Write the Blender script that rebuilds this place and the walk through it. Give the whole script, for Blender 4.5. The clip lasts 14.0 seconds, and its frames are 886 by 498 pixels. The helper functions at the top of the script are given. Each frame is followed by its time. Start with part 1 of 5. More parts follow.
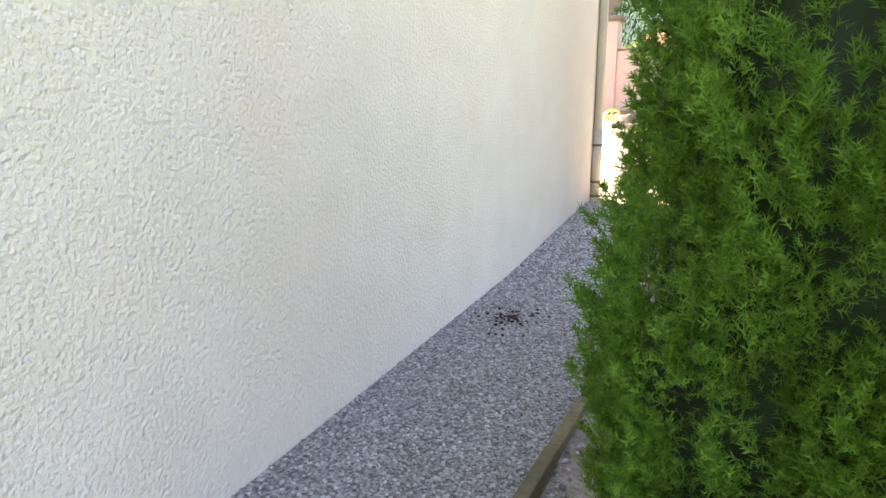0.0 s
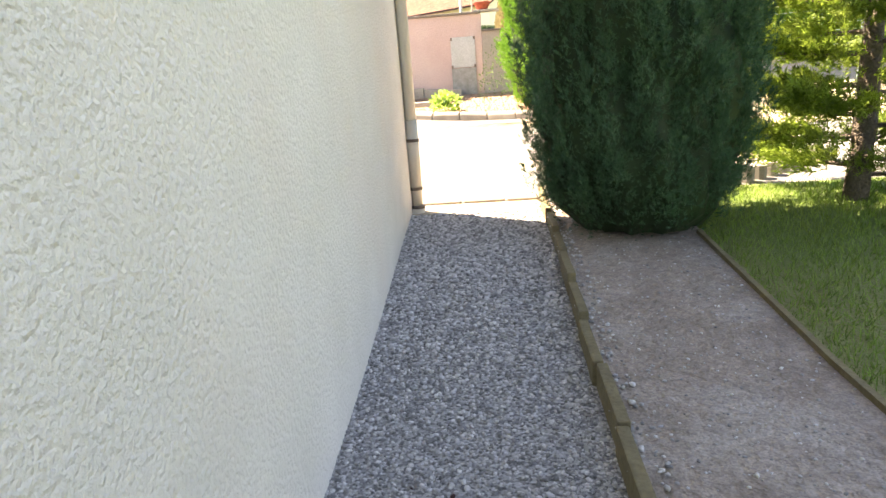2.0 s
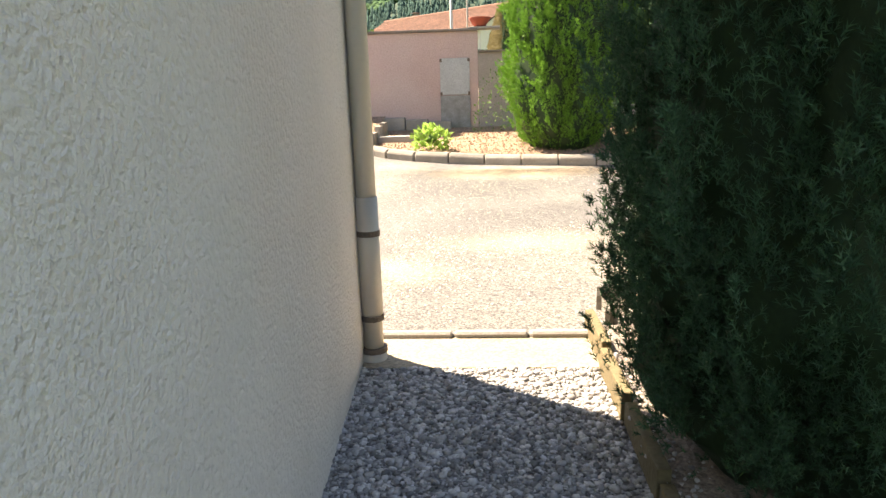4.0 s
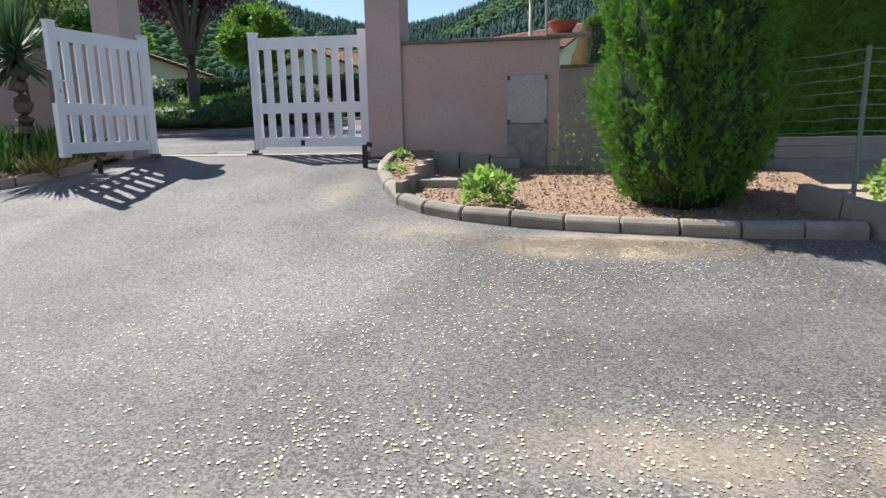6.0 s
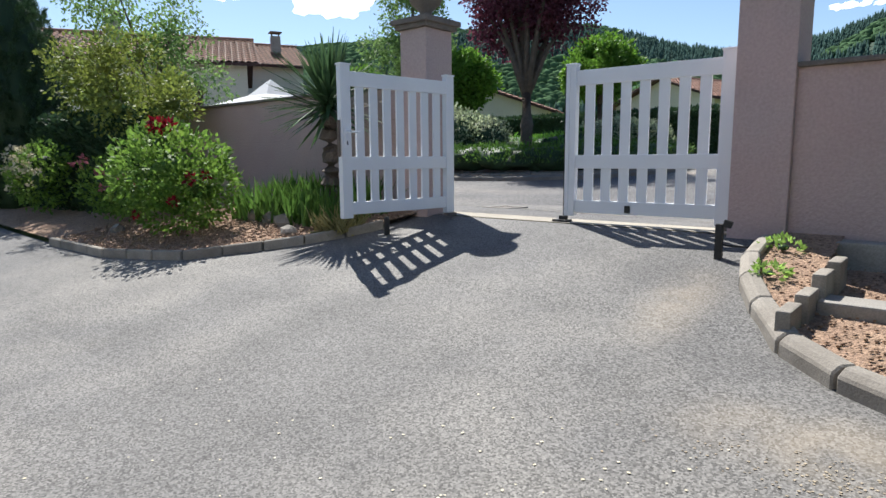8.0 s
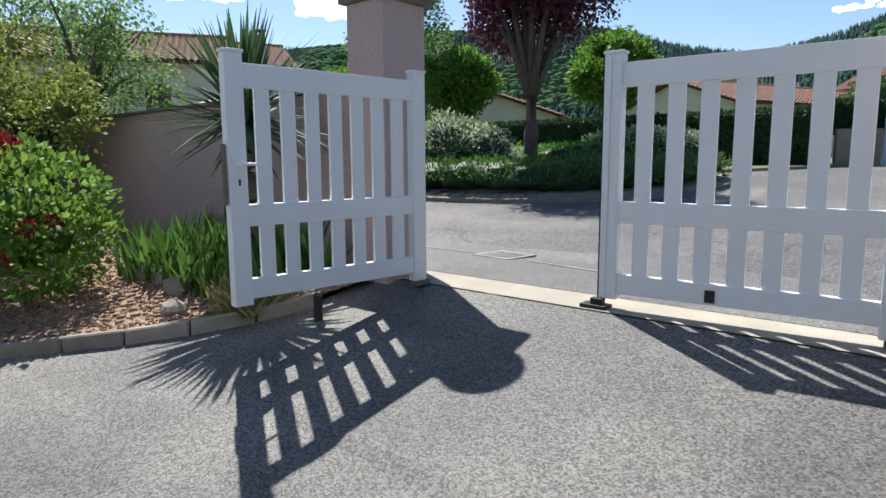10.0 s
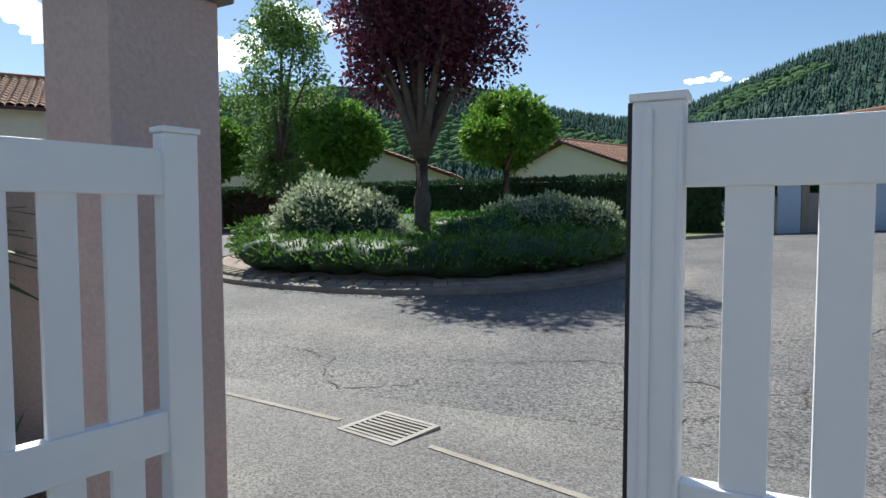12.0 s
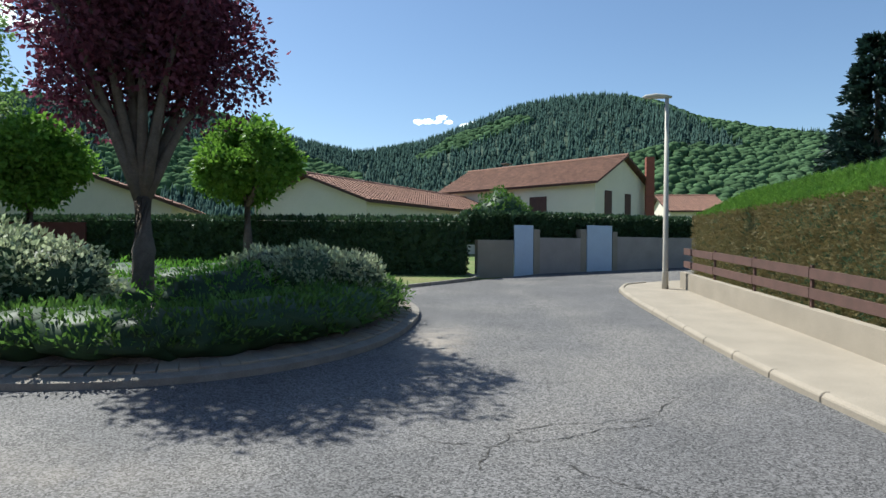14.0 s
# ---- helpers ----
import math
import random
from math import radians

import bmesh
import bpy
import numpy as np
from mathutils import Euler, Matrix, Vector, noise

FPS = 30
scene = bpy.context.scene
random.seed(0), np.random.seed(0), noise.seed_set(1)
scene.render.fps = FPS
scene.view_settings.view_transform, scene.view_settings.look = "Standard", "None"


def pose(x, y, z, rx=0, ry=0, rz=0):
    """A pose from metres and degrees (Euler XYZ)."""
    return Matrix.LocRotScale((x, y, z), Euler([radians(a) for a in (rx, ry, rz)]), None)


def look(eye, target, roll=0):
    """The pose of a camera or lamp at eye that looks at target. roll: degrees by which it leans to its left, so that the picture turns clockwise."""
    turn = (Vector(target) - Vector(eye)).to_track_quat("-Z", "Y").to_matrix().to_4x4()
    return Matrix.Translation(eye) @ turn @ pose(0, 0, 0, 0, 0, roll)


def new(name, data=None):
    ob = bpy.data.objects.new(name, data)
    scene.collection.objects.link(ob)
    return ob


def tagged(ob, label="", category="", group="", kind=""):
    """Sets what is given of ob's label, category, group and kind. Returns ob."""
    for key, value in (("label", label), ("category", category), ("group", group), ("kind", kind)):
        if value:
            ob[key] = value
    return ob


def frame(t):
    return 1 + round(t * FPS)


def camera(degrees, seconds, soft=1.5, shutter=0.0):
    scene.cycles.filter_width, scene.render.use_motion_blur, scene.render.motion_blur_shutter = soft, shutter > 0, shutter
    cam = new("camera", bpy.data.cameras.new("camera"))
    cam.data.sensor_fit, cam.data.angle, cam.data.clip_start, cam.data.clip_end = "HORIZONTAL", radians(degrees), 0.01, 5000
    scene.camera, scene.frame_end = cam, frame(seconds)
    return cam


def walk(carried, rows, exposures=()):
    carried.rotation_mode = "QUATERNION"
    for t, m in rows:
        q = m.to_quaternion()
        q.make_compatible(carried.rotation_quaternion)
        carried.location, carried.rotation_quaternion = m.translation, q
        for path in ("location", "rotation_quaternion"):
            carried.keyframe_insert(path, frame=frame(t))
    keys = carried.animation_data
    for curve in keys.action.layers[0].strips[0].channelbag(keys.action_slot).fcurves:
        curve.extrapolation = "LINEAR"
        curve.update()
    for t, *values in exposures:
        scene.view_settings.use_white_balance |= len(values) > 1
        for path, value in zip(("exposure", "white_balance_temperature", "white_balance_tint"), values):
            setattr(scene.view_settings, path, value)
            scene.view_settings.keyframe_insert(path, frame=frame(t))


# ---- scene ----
cam = camera(70.5, 14.0)
PATH = [
    (0, (0.935, -6.54, 1.456), (0.071, -4.803, 1.02), -0.1),
    (0.5, (0.613, -6.152, 1.461), (-0.003, -4.324, 0.932), -1.0),
    (1, (0.29, -5.76, 1.484), (0.038, -3.854, 0.934), -3.1),
    (1.5, (0.086, -5.206, 1.511), (-0.159, -3.283, 1.018), -3.8),
    (2, (-0.049, -4.587, 1.544), (-0.233, -2.666, 1.019), -4.3),
    (2.5, (-0.025, -3.891, 1.52), (-0.202, -1.967, 1.006), -2.2),
    (3, (-0.13, -3.214, 1.532), (-0.308, -1.284, 1.04), -0.8),
    (3.2, (-0.157, -2.959, 1.566), (-0.316, -1.024, 1.086), -1.1),
    (5.3, (-0.318, 0.004, 1.677), (-0.425, 1.95, 1.231), -1.8),
    (5.5, (-0.293, 0.316, 1.677), (-0.445, 2.262, 1.243), -1.9),
    (6, (-0.242, 0.985, 1.743), (-0.596, 2.914, 1.353), -1.0),
    (6.5, (-0.322, 1.651, 1.842), (-0.999, 3.501, 1.496), -0.1),
    (7, (-0.431, 2.282, 1.902), (-1.387, 4.009, 1.581), 0.6),
    (7.5, (-0.732, 2.865, 1.999), (-1.88, 4.472, 1.686), 0.7),
    (8, (-1.112, 3.526, 2.065), (-2.397, 5.032, 1.78), -0.4),
    (8.2, (-1.278, 3.757, 2.1), (-2.594, 5.24, 1.839), -0.7),
    (10.5, (-3.171, 6.513, 2.469), (-4.437, 8.035, 2.182), 0.1),
    (11, (-3.608, 7.124, 2.569), (-4.825, 8.688, 2.302), 0.4),
    (11.5, (-3.966, 7.725, 2.665), (-5.104, 9.357, 2.461), 0.0),
    (12, (-4.341, 8.285, 2.797), (-5.356, 10.005, 2.685), -0.1),
    (12.5, (-4.636, 8.864, 2.944), (-5.469, 10.683, 2.924), 0.3),
    (13, (-4.876, 9.16, 3.037), (-5.467, 11.07, 3.078), 0.0),
    (13.5, (-5.152, 9.335, 3.189), (-5.51, 11.303, 3.223), 0.1),
    (14, (-5.199, 9.666, 3.237), (-5.441, 11.651, 3.219), 0.4),
]
walk(cam, [(t, look(eye, target, roll)) for t, eye, target, roll in PATH],
     [(0, 3.48, 9400, 22), (1, 3.4, 9400, 20), (2, 3.25, 9300, 19), (3.2, 3.0, 9200, 18), (5.3, 1.05, 6500, 11), (8.2, 0.82, 6200, 10), (10.5, 0.82, 6200, 9), (12, 0.72, 6200, 6), (13, 0.66, 6150, 6), (14, 0.72, 6100, 5)])

# ---- light ----
SUN_FROM = Vector((-1.38, 0.82, 2.2)).normalized()
sun_el, sun_az = math.asin(SUN_FROM.z), math.atan2(SUN_FROM.x, SUN_FROM.y)
world = bpy.data.worlds.new("sky")
scene.world = world
world.use_nodes = True
wn = world.node_tree
sky = wn.nodes.new("ShaderNodeTexSky")
sky.sky_type, sky.sun_disc = "NISHITA", False
sky.sun_elevation, sky.sun_rotation = sun_el, sun_az
sky.altitude, sky.air_density, sky.dust_density, sky.ozone_density = 500, 1.0, 0.6, 2.0
wn.nodes["Background"].inputs["Strength"].default_value = 0.083
wn.links.new(sky.outputs[0], wn.nodes["Background"].inputs["Color"])
sun = new("sun", bpy.data.lights.new("sun", "SUN"))
sun.data.energy, sun.data.angle, sun.data.color = 5.0, radians(0.53), (1.0, 0.95, 0.86)
sun.matrix_world = look(SUN_FROM * 60, (0, 0, 0))


# ---- materials ----
def mat(name, base, second=None, rough=0.8, scale=8.0, fine=80.0, bump=0.3, depth=0.01, metal=0.0, spread=0.5,
        island=0.0, translucent=0.0, third=None, patch=0.7, objrand=0.0, gloss=0.3, grain=0.5, speck=0.0, cells=75.0):
    """Two scales of variation, fine relief, and optional change from piece to piece."""
    m = bpy.data.materials.new(name)
    m.use_nodes = True
    nt = m.node_tree
    nd, ln = nt.nodes, nt.links
    bsdf = nd["Principled BSDF"]
    geo = nd.new("ShaderNodeNewGeometry")
    pos = geo.outputs["Position"]

    def noise_node(sc, detail=4.0):
        n = nd.new("ShaderNodeTexNoise")
        n.inputs["Scale"].default_value = sc
        n.inputs["Detail"].default_value = detail
        ln.new(pos, n.inputs["Vector"])
        return n

    def mix(fac, a, b):
        x = nd.new("ShaderNodeMix")
        x.data_type = "RGBA"
        for socket, value in ((x.inputs[0], fac), (x.inputs[6], a), (x.inputs[7], b)):
            if hasattr(value, "links"):
                ln.new(value, socket)
            elif isinstance(value, (int, float)):
                socket.default_value = value
            else:
                socket.default_value = (*value, 1)
        return x.outputs[2]

    def ramp(src, lo, hi):
        r = nd.new("ShaderNodeMapRange")
        r.inputs[1].default_value, r.inputs[2].default_value = lo, hi
        ln.new(src, r.inputs[0])
        return r.outputs[0]

    second = second or tuple(c * 0.75 for c in base)
    n1, n2 = noise_node(scale), noise_node(fine, 3.0)
    col = mix(ramp(n1.outputs["Fac"], 0.5 - spread / 2, 0.5 + spread / 2), base, second)
    if third:
        n3 = noise_node(patch, 5.0)
        col = mix(ramp(n3.outputs["Fac"], 0.48, 0.66), col, third)
    col = mix(ramp(n2.outputs["Fac"], 0.3, 0.7), col, mix(grain, col, tuple(c * 0.6 for c in second)))
    if speck:
        vo = nd.new("ShaderNodeTexVoronoi")
        vo.inputs["Scale"].default_value = cells
        ln.new(pos, vo.inputs["Vector"])
        sep = nd.new("ShaderNodeSeparateColor")
        ln.new(vo.outputs["Color"], sep.inputs[0])
        hsv = nd.new("ShaderNodeHueSaturation")
        r = nd.new("ShaderNodeMapRange")
        r.inputs[3].default_value, r.inputs[4].default_value = 1 - speck, 1 + speck
        ln.new(sep.outputs[0], r.inputs[0])
        ln.new(r.outputs[0], hsv.inputs["Value"])
        ln.new(col, hsv.inputs["Color"])
        col = hsv.outputs[0]
    if island:
        hsv = nd.new("ShaderNodeHueSaturation")
        r = nd.new("ShaderNodeMapRange")
        r.inputs[3].default_value, r.inputs[4].default_value = 1 - island, 1 + island
        ln.new(geo.outputs["Random Per Island"], r.inputs[0])
        ln.new(r.outputs[0], hsv.inputs["Value"])
        ln.new(col, hsv.inputs["Color"])
        col = hsv.outputs[0]
    if objrand:
        oi = nd.new("ShaderNodeObjectInfo")
        hsv = nd.new("ShaderNodeHueSaturation")
        r = nd.new("ShaderNodeMapRange")
        r.inputs[3].default_value, r.inputs[4].default_value = 1 - objrand, 1 + objrand
        ln.new(oi.outputs["Random"], r.inputs[0])
        ln.new(r.outputs[0], hsv.inputs["Value"])
        ln.new(col, hsv.inputs["Color"])
        col = hsv.outputs[0]
    ln.new(col, bsdf.inputs["Base Color"])
    bsdf.inputs["Roughness"].default_value = rough
    bsdf.inputs["Metallic"].default_value = metal
    bsdf.inputs["Specular IOR Level"].default_value = gloss
    if bump:
        b = nd.new("ShaderNodeBump")
        b.inputs["Strength"].default_value, b.inputs["Distance"].default_value = bump, depth
        ln.new(n2.outputs["Fac"], b.inputs["Height"])
        ln.new(b.outputs[0], bsdf.inputs["Normal"])
    if translucent:
        tr = nd.new("ShaderNodeBsdfTranslucent")
        ln.new(col, tr.inputs["Color"])
        ms = nd.new("ShaderNodeMixShader")
        ms.inputs[0].default_value = translucent
        ln.new(bsdf.outputs[0], ms.inputs[1])
        ln.new(tr.outputs[0], ms.inputs[2])
        ln.new(ms.outputs[0], nd["Material Output"].inputs["Surface"])
    return m


M_STUCCO = mat("cream roughcast", (0.82, 0.755, 0.68), (0.74, 0.68, 0.60), 0.95, 3.0, 60, 0.8, 0.018, grain=0.2, third=(0.80, 0.70, 0.61), patch=0.9)
M_PINK = mat("pink render", (0.56, 0.42, 0.39), (0.47, 0.35, 0.33), 0.95, 1.2, 38, 0.9, 0.012, grain=0.3, third=(0.50, 0.40, 0.38), patch=0.8)
M_GREYWALL = mat("grey render", (0.42, 0.37, 0.34), (0.30, 0.27, 0.25), 0.95, 1.5, 60, 0.6, 0.006)
M_ASPHALT = mat("worn driveway asphalt", (0.15, 0.145, 0.14), (0.10, 0.096, 0.092), 0.72, 1.1, 60, 0.45, 0.004, grain=0.35, speck=0.6, cells=95, third=(0.19, 0.18, 0.165), patch=0.5)


def dusted(m, patches, colour):
    """Drifts of pale sand lying on a surface, each with its own place and size."""
    nt = m.node_tree
    nd, ln = nt.nodes, nt.links
    bsdf = nd["Principled BSDF"]
    under = bsdf.inputs["Base Color"].links[0].from_socket
    pos = nd.new("ShaderNodeNewGeometry").outputs["Position"]
    ns = nd.new("ShaderNodeTexNoise")
    ns.inputs["Scale"].default_value, ns.inputs["Detail"].default_value = 2.6, 8.0
    ln.new(pos, ns.inputs["Vector"])
    total = None
    for x, y, rx, ry, amount in patches:
        sub = nd.new("ShaderNodeVectorMath")
        sub.operation = "SUBTRACT"
        sub.inputs[1].default_value = (x, y, 0)
        ln.new(pos, sub.inputs[0])
        mul = nd.new("ShaderNodeVectorMath")
        mul.operation = "MULTIPLY"
        mul.inputs[1].default_value = (1 / rx, 1 / ry, 0)
        ln.new(sub.outputs[0], mul.inputs[0])
        size = nd.new("ShaderNodeVectorMath")
        size.operation = "LENGTH"
        ln.new(mul.outputs[0], size.inputs[0])
        fall = nd.new("ShaderNodeMapRange")
        fall.interpolation_type = "SMOOTHSTEP"
        for k, v in ((1, 1.0), (2, 0.0), (3, 0.0), (4, amount)):
            fall.inputs[k].default_value = v
        ln.new(size.outputs["Value"], fall.inputs[0])
        if total is None:
            total = fall.outputs[0]
        else:
            add = nd.new("ShaderNodeMath")
            add.operation = "MAXIMUM"
            ln.new(total, add.inputs[0])
            ln.new(fall.outputs[0], add.inputs[1])
            total = add.outputs[0]
    fleck = nd.new("ShaderNodeMapRange")
    fleck.inputs[1].default_value, fleck.inputs[2].default_value = 0.28, 0.56
    ln.new(ns.outputs["Fac"], fleck.inputs[0])
    cover = nd.new("ShaderNodeMath")
    cover.operation = "MULTIPLY"
    ln.new(total, cover.inputs[0])
    ln.new(fleck.outputs[0], cover.inputs[1])
    mixer = nd.new("ShaderNodeMix")
    mixer.data_type = "RGBA"
    mixer.inputs[7].default_value = (*colour, 1)
    ln.new(cover.outputs[0], mixer.inputs[0])
    ln.new(under, mixer.inputs[6])
    ln.new(mixer.outputs[2], bsdf.inputs["Base Color"])


dusted(M_ASPHALT, [(0.2, 6.42, 1.3, 0.42, 1.0), (1.9, 3.1, 1.5, 0.95, 1.2), (1.3, 2.5, 0.9, 0.6, 0.9), (-2.75, 8.1, 0.4, 1.0, 0.2), (-1.5, 6.7, 1.0, 0.4, 0.25),
                   (0.4, 3.4, 1.4, 0.5, 0.25), (-1.2, 2.6, 1.0, 0.5, 0.3)], (0.56, 0.45, 0.31))
M_ROAD = mat("road asphalt", (0.135, 0.13, 0.13), (0.095, 0.092, 0.092), 0.78, 0.8, 50, 0.6, 0.006, grain=0.4, speck=0.72, cells=65, third=(0.17, 0.16, 0.15), patch=0.35)
dusted(M_ROAD, [(-6.5, 19.4, 0.8, 2.2, 0.5), (-9.0, 14.2, 2.5, 0.8, 0.15)], (0.40, 0.34, 0.27))
M_SAND = mat("sandy dust", (0.42, 0.35, 0.25), (0.30, 0.25, 0.19), 0.95, 3, 60, 0.5, speck=0.2)
M_GRAVELBED = mat("grey gravel bed", (0.36, 0.345, 0.34), (0.24, 0.23, 0.225), 0.95, 9, 60, 1.0, 0.02, speck=0.6, cells=90)
M_STONE = mat("crushed stone", (0.46, 0.44, 0.43), (0.36, 0.345, 0.34), 0.9, 12, 90, 0.4, 0.004, island=0.6)
M_SOIL = mat("brown garden soil", (0.40, 0.275, 0.19), (0.28, 0.185, 0.13), 0.98, 5, 40, 1.0, 0.03, speck=0.3, cells=50)
M_GREYSOIL = mat("dry grey soil", (0.37, 0.30, 0.255), (0.23, 0.185, 0.155), 0.98, 4, 22, 1.0, 0.04, speck=0.2, cells=130, third=(0.37, 0.32, 0.285), patch=2.2)
M_CONCRETE = mat("weathered concrete", (0.40, 0.375, 0.34), (0.27, 0.25, 0.225), 0.9, 2.5, 70, 0.6, 0.006, objrand=0.1)
M_KERB = mat("kerb concrete", (0.36, 0.33, 0.285), (0.23, 0.205, 0.175), 0.92, 5, 80, 0.6, 0.005, objrand=0.15)
M_PALECONC = mat("pale concrete pavement", (0.37, 0.32, 0.255), (0.28, 0.245, 0.195), 0.92, 1.5, 90, 0.5, 0.004)
M_SILL = mat("pale concrete sill", (0.44, 0.40, 0.33), (0.34, 0.305, 0.25), 0.9, 3, 80, 0.4, 0.004)
M_PVC = mat("white gate plastic", (0.82, 0.83, 0.85), (0.78, 0.79, 0.82), 0.42, 2, 30, 0.02, 0.002, gloss=0.5, grain=0.03)
M_PIPE = mat("beige pipe plastic", (0.62, 0.57, 0.50), (0.55, 0.50, 0.44), 0.45, 2, 40, 0.03, 0.002, grain=0.08)
M_BAND = mat("worn brown metal band", (0.20, 0.15, 0.12), (0.12, 0.09, 0.07), 0.6, 20, 90, 0.3)
M_BLACK = mat("black metal", (0.02, 0.02, 0.022), (0.03, 0.03, 0.03), 0.5, 10, 80, 0.1)
M_COPING = mat("dark stone coping", (0.25, 0.215, 0.19), (0.15, 0.13, 0.115), 0.9, 6, 60, 0.5)
M_HATCH = mat("weathered grey hatch", (0.51, 0.53, 0.54), (0.40, 0.42, 0.43), 0.7, 4, 50, 0.4, 0.004)
M_HATCHLOW = mat("flaking grey hatch wood", (0.38, 0.395, 0.395), (0.21, 0.205, 0.20), 0.85, 9, 60, 0.7, 0.006)
M_WOOD = mat("brown painted plank", (0.155, 0.085, 0.07), (0.10, 0.06, 0.05), 0.7, 4, 60, 0.4, 0.004, objrand=0.15)
M_OLDWOOD = mat("mossy board", (0.22, 0.18, 0.10), (0.15, 0.12, 0.07), 0.9, 6, 50, 0.7, 0.008)
M_TILE = mat("terracotta roof tile", (0.34, 0.185, 0.13), (0.235, 0.13, 0.095), 0.85, 1.2, 30, 0.4, 0.01, island=0.18)
M_HOUSE = mat("pale house render", (0.78, 0.71, 0.60), (0.70, 0.64, 0.54), 0.92, 0.8, 40, 0.3)
M_SHUTTER = mat("dark brown shutter", (0.10, 0.045, 0.035), (0.07, 0.035, 0.03), 0.6, 3, 40, 0.2)
M_BRICK = mat("red brick chimney", (0.32, 0.11, 0.075), (0.23, 0.08, 0.06), 0.9, 6, 40, 0.5)
M_BLUE = mat("pale blue gate paint", (0.55, 0.66, 0.80), (0.48, 0.58, 0.72), 0.6, 2, 40, 0.1)
M_TENT = mat("white canvas", (0.82, 0.82, 0.82), (0.74, 0.74, 0.75), 0.8, 2, 40, 0.1, translucent=0.25)
M_POT = mat("red clay pot", (0.45, 0.10, 0.06), (0.35, 0.08, 0.05), 0.7, 5, 50, 0.2)
M_BARK = mat("grey bark", (0.19, 0.155, 0.13), (0.11, 0.09, 0.075), 0.95, 7, 45, 1.0, 0.03)
M_LAMP = mat("beige lamp post", (0.52, 0.49, 0.42), (0.44, 0.41, 0.35), 0.55, 3, 60, 0.1)
M_WIRE = mat("green coated wire", (0.22, 0.30, 0.25), (0.16, 0.22, 0.18), 0.5, 6, 60, 0.1)
M_REDFENCE = mat("red-brown boards", (0.17, 0.065, 0.06), (0.12, 0.05, 0.045), 0.8, 3, 40, 0.3)
M_GRASSLAND = mat("meadow ground", (0.09, 0.17, 0.04), (0.15, 0.19, 0.06), 0.95, 0.9, 60, 0.8, 0.03, third=(0.26, 0.22, 0.11), patch=0.25)
M_HILL = mat("forest floor", (0.035, 0.06, 0.045), (0.045, 0.08, 0.05), 0.95, 0.02, 0.3, 0.5, 1.0)
M_PETAL = mat("cream petals", (0.78, 0.72, 0.55), (0.66, 0.58, 0.40), 0.7, 30, 120, 0.0, island=0.2)
M_ROTPETAL = mat("dark fallen berries", (0.05, 0.012, 0.014), (0.03, 0.01, 0.01), 0.6, 30, 120, 0.2)
M_CRACK = mat("tar crack", (0.04, 0.038, 0.036), (0.06, 0.055, 0.05), 0.9, 8, 60, 0.3)
M_CLOUD = mat("self-lit white cloud", (0.9, 0.9, 0.9), (0.85, 0.86, 0.88), 1.0, 0.01, 0.1, 0.0, translucent=0.5)
# Added glow stands in for sunlight scattered through the cloud.
M_CLOUD.node_tree.nodes["Principled BSDF"].inputs["Emission Color"].default_value = (0.9, 0.94, 1.0, 1)
M_CLOUD.node_tree.nodes["Principled BSDF"].inputs["Emission Strength"].default_value = 0.9


def leaf(name, base, second, tr=0.4, isl=0.35, rough=0.55, gloss=0.25):
    return mat(name, base, second, rough, 1.5, 60, 0.0, island=isl, translucent=tr, gloss=gloss)


L_THUJA = leaf("bright thuja green", (0.17, 0.36, 0.05), (0.12, 0.28, 0.04), 0.35)
L_JUNI = leaf("blue-green cypress", (0.065, 0.15, 0.075), (0.05, 0.12, 0.06), 0.2)
# Very dark green: the shade between sprays is put into this colour.
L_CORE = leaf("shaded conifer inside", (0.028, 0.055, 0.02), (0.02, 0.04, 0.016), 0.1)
L_YELLOW = leaf("yellow-green cypress", (0.27, 0.36, 0.055), (0.17, 0.27, 0.045), 0.5)
L_DARK = leaf("dark hedge green and inner shade", (0.06, 0.11, 0.05), (0.042, 0.085, 0.04), 0.25)
L_HEDGE = leaf("fresh hedge green", (0.18, 0.33, 0.05), (0.12, 0.25, 0.04), 0.45)
L_DRY = leaf("dry brown hedge", (0.30, 0.235, 0.11), (0.21, 0.18, 0.08), 0.25)
L_PURPLE = leaf("purple plum leaf", (0.21, 0.055, 0.085), (0.11, 0.04, 0.065), 0.5, 0.5)
L_BALL = leaf("bright maple green", (0.18, 0.33, 0.04), (0.11, 0.24, 0.035), 0.45)
L_WILLOW = leaf("airy light green", (0.22, 0.34, 0.10), (0.15, 0.26, 0.08), 0.5)
L_ROSE = leaf("rose leaf green", (0.22, 0.34, 0.06), (0.13, 0.25, 0.045), 0.45)
L_RED = leaf("deep red petal", (0.35, 0.015, 0.03), (0.22, 0.01, 0.025), 0.3)
L_PINK = leaf("dusty pink petal", (0.60, 0.22, 0.24), (0.45, 0.14, 0.17), 0.3)
L_LAUREL = leaf("olive green leaf", (0.17, 0.25, 0.05), (0.24, 0.27, 0.06), 0.4)
L_YUCCA = leaf("yucca blade", (0.085, 0.15, 0.06), (0.06, 0.115, 0.05), 0.25)
L_SILVER = leaf("silvery variegated leaf", (0.50, 0.54, 0.38), (0.25, 0.32, 0.16), 0.4, 0.45)
L_COVER = leaf("ground cover green", (0.12, 0.22, 0.045), (0.08, 0.17, 0.035), 0.35)
L_LIME = leaf("lime green leaf", (0.38, 0.56, 0.14), (0.28, 0.46, 0.10), 0.5)
L_GRASS = leaf("lawn grass", (0.15, 0.29, 0.05), (0.22, 0.30, 0.07), 0.4)
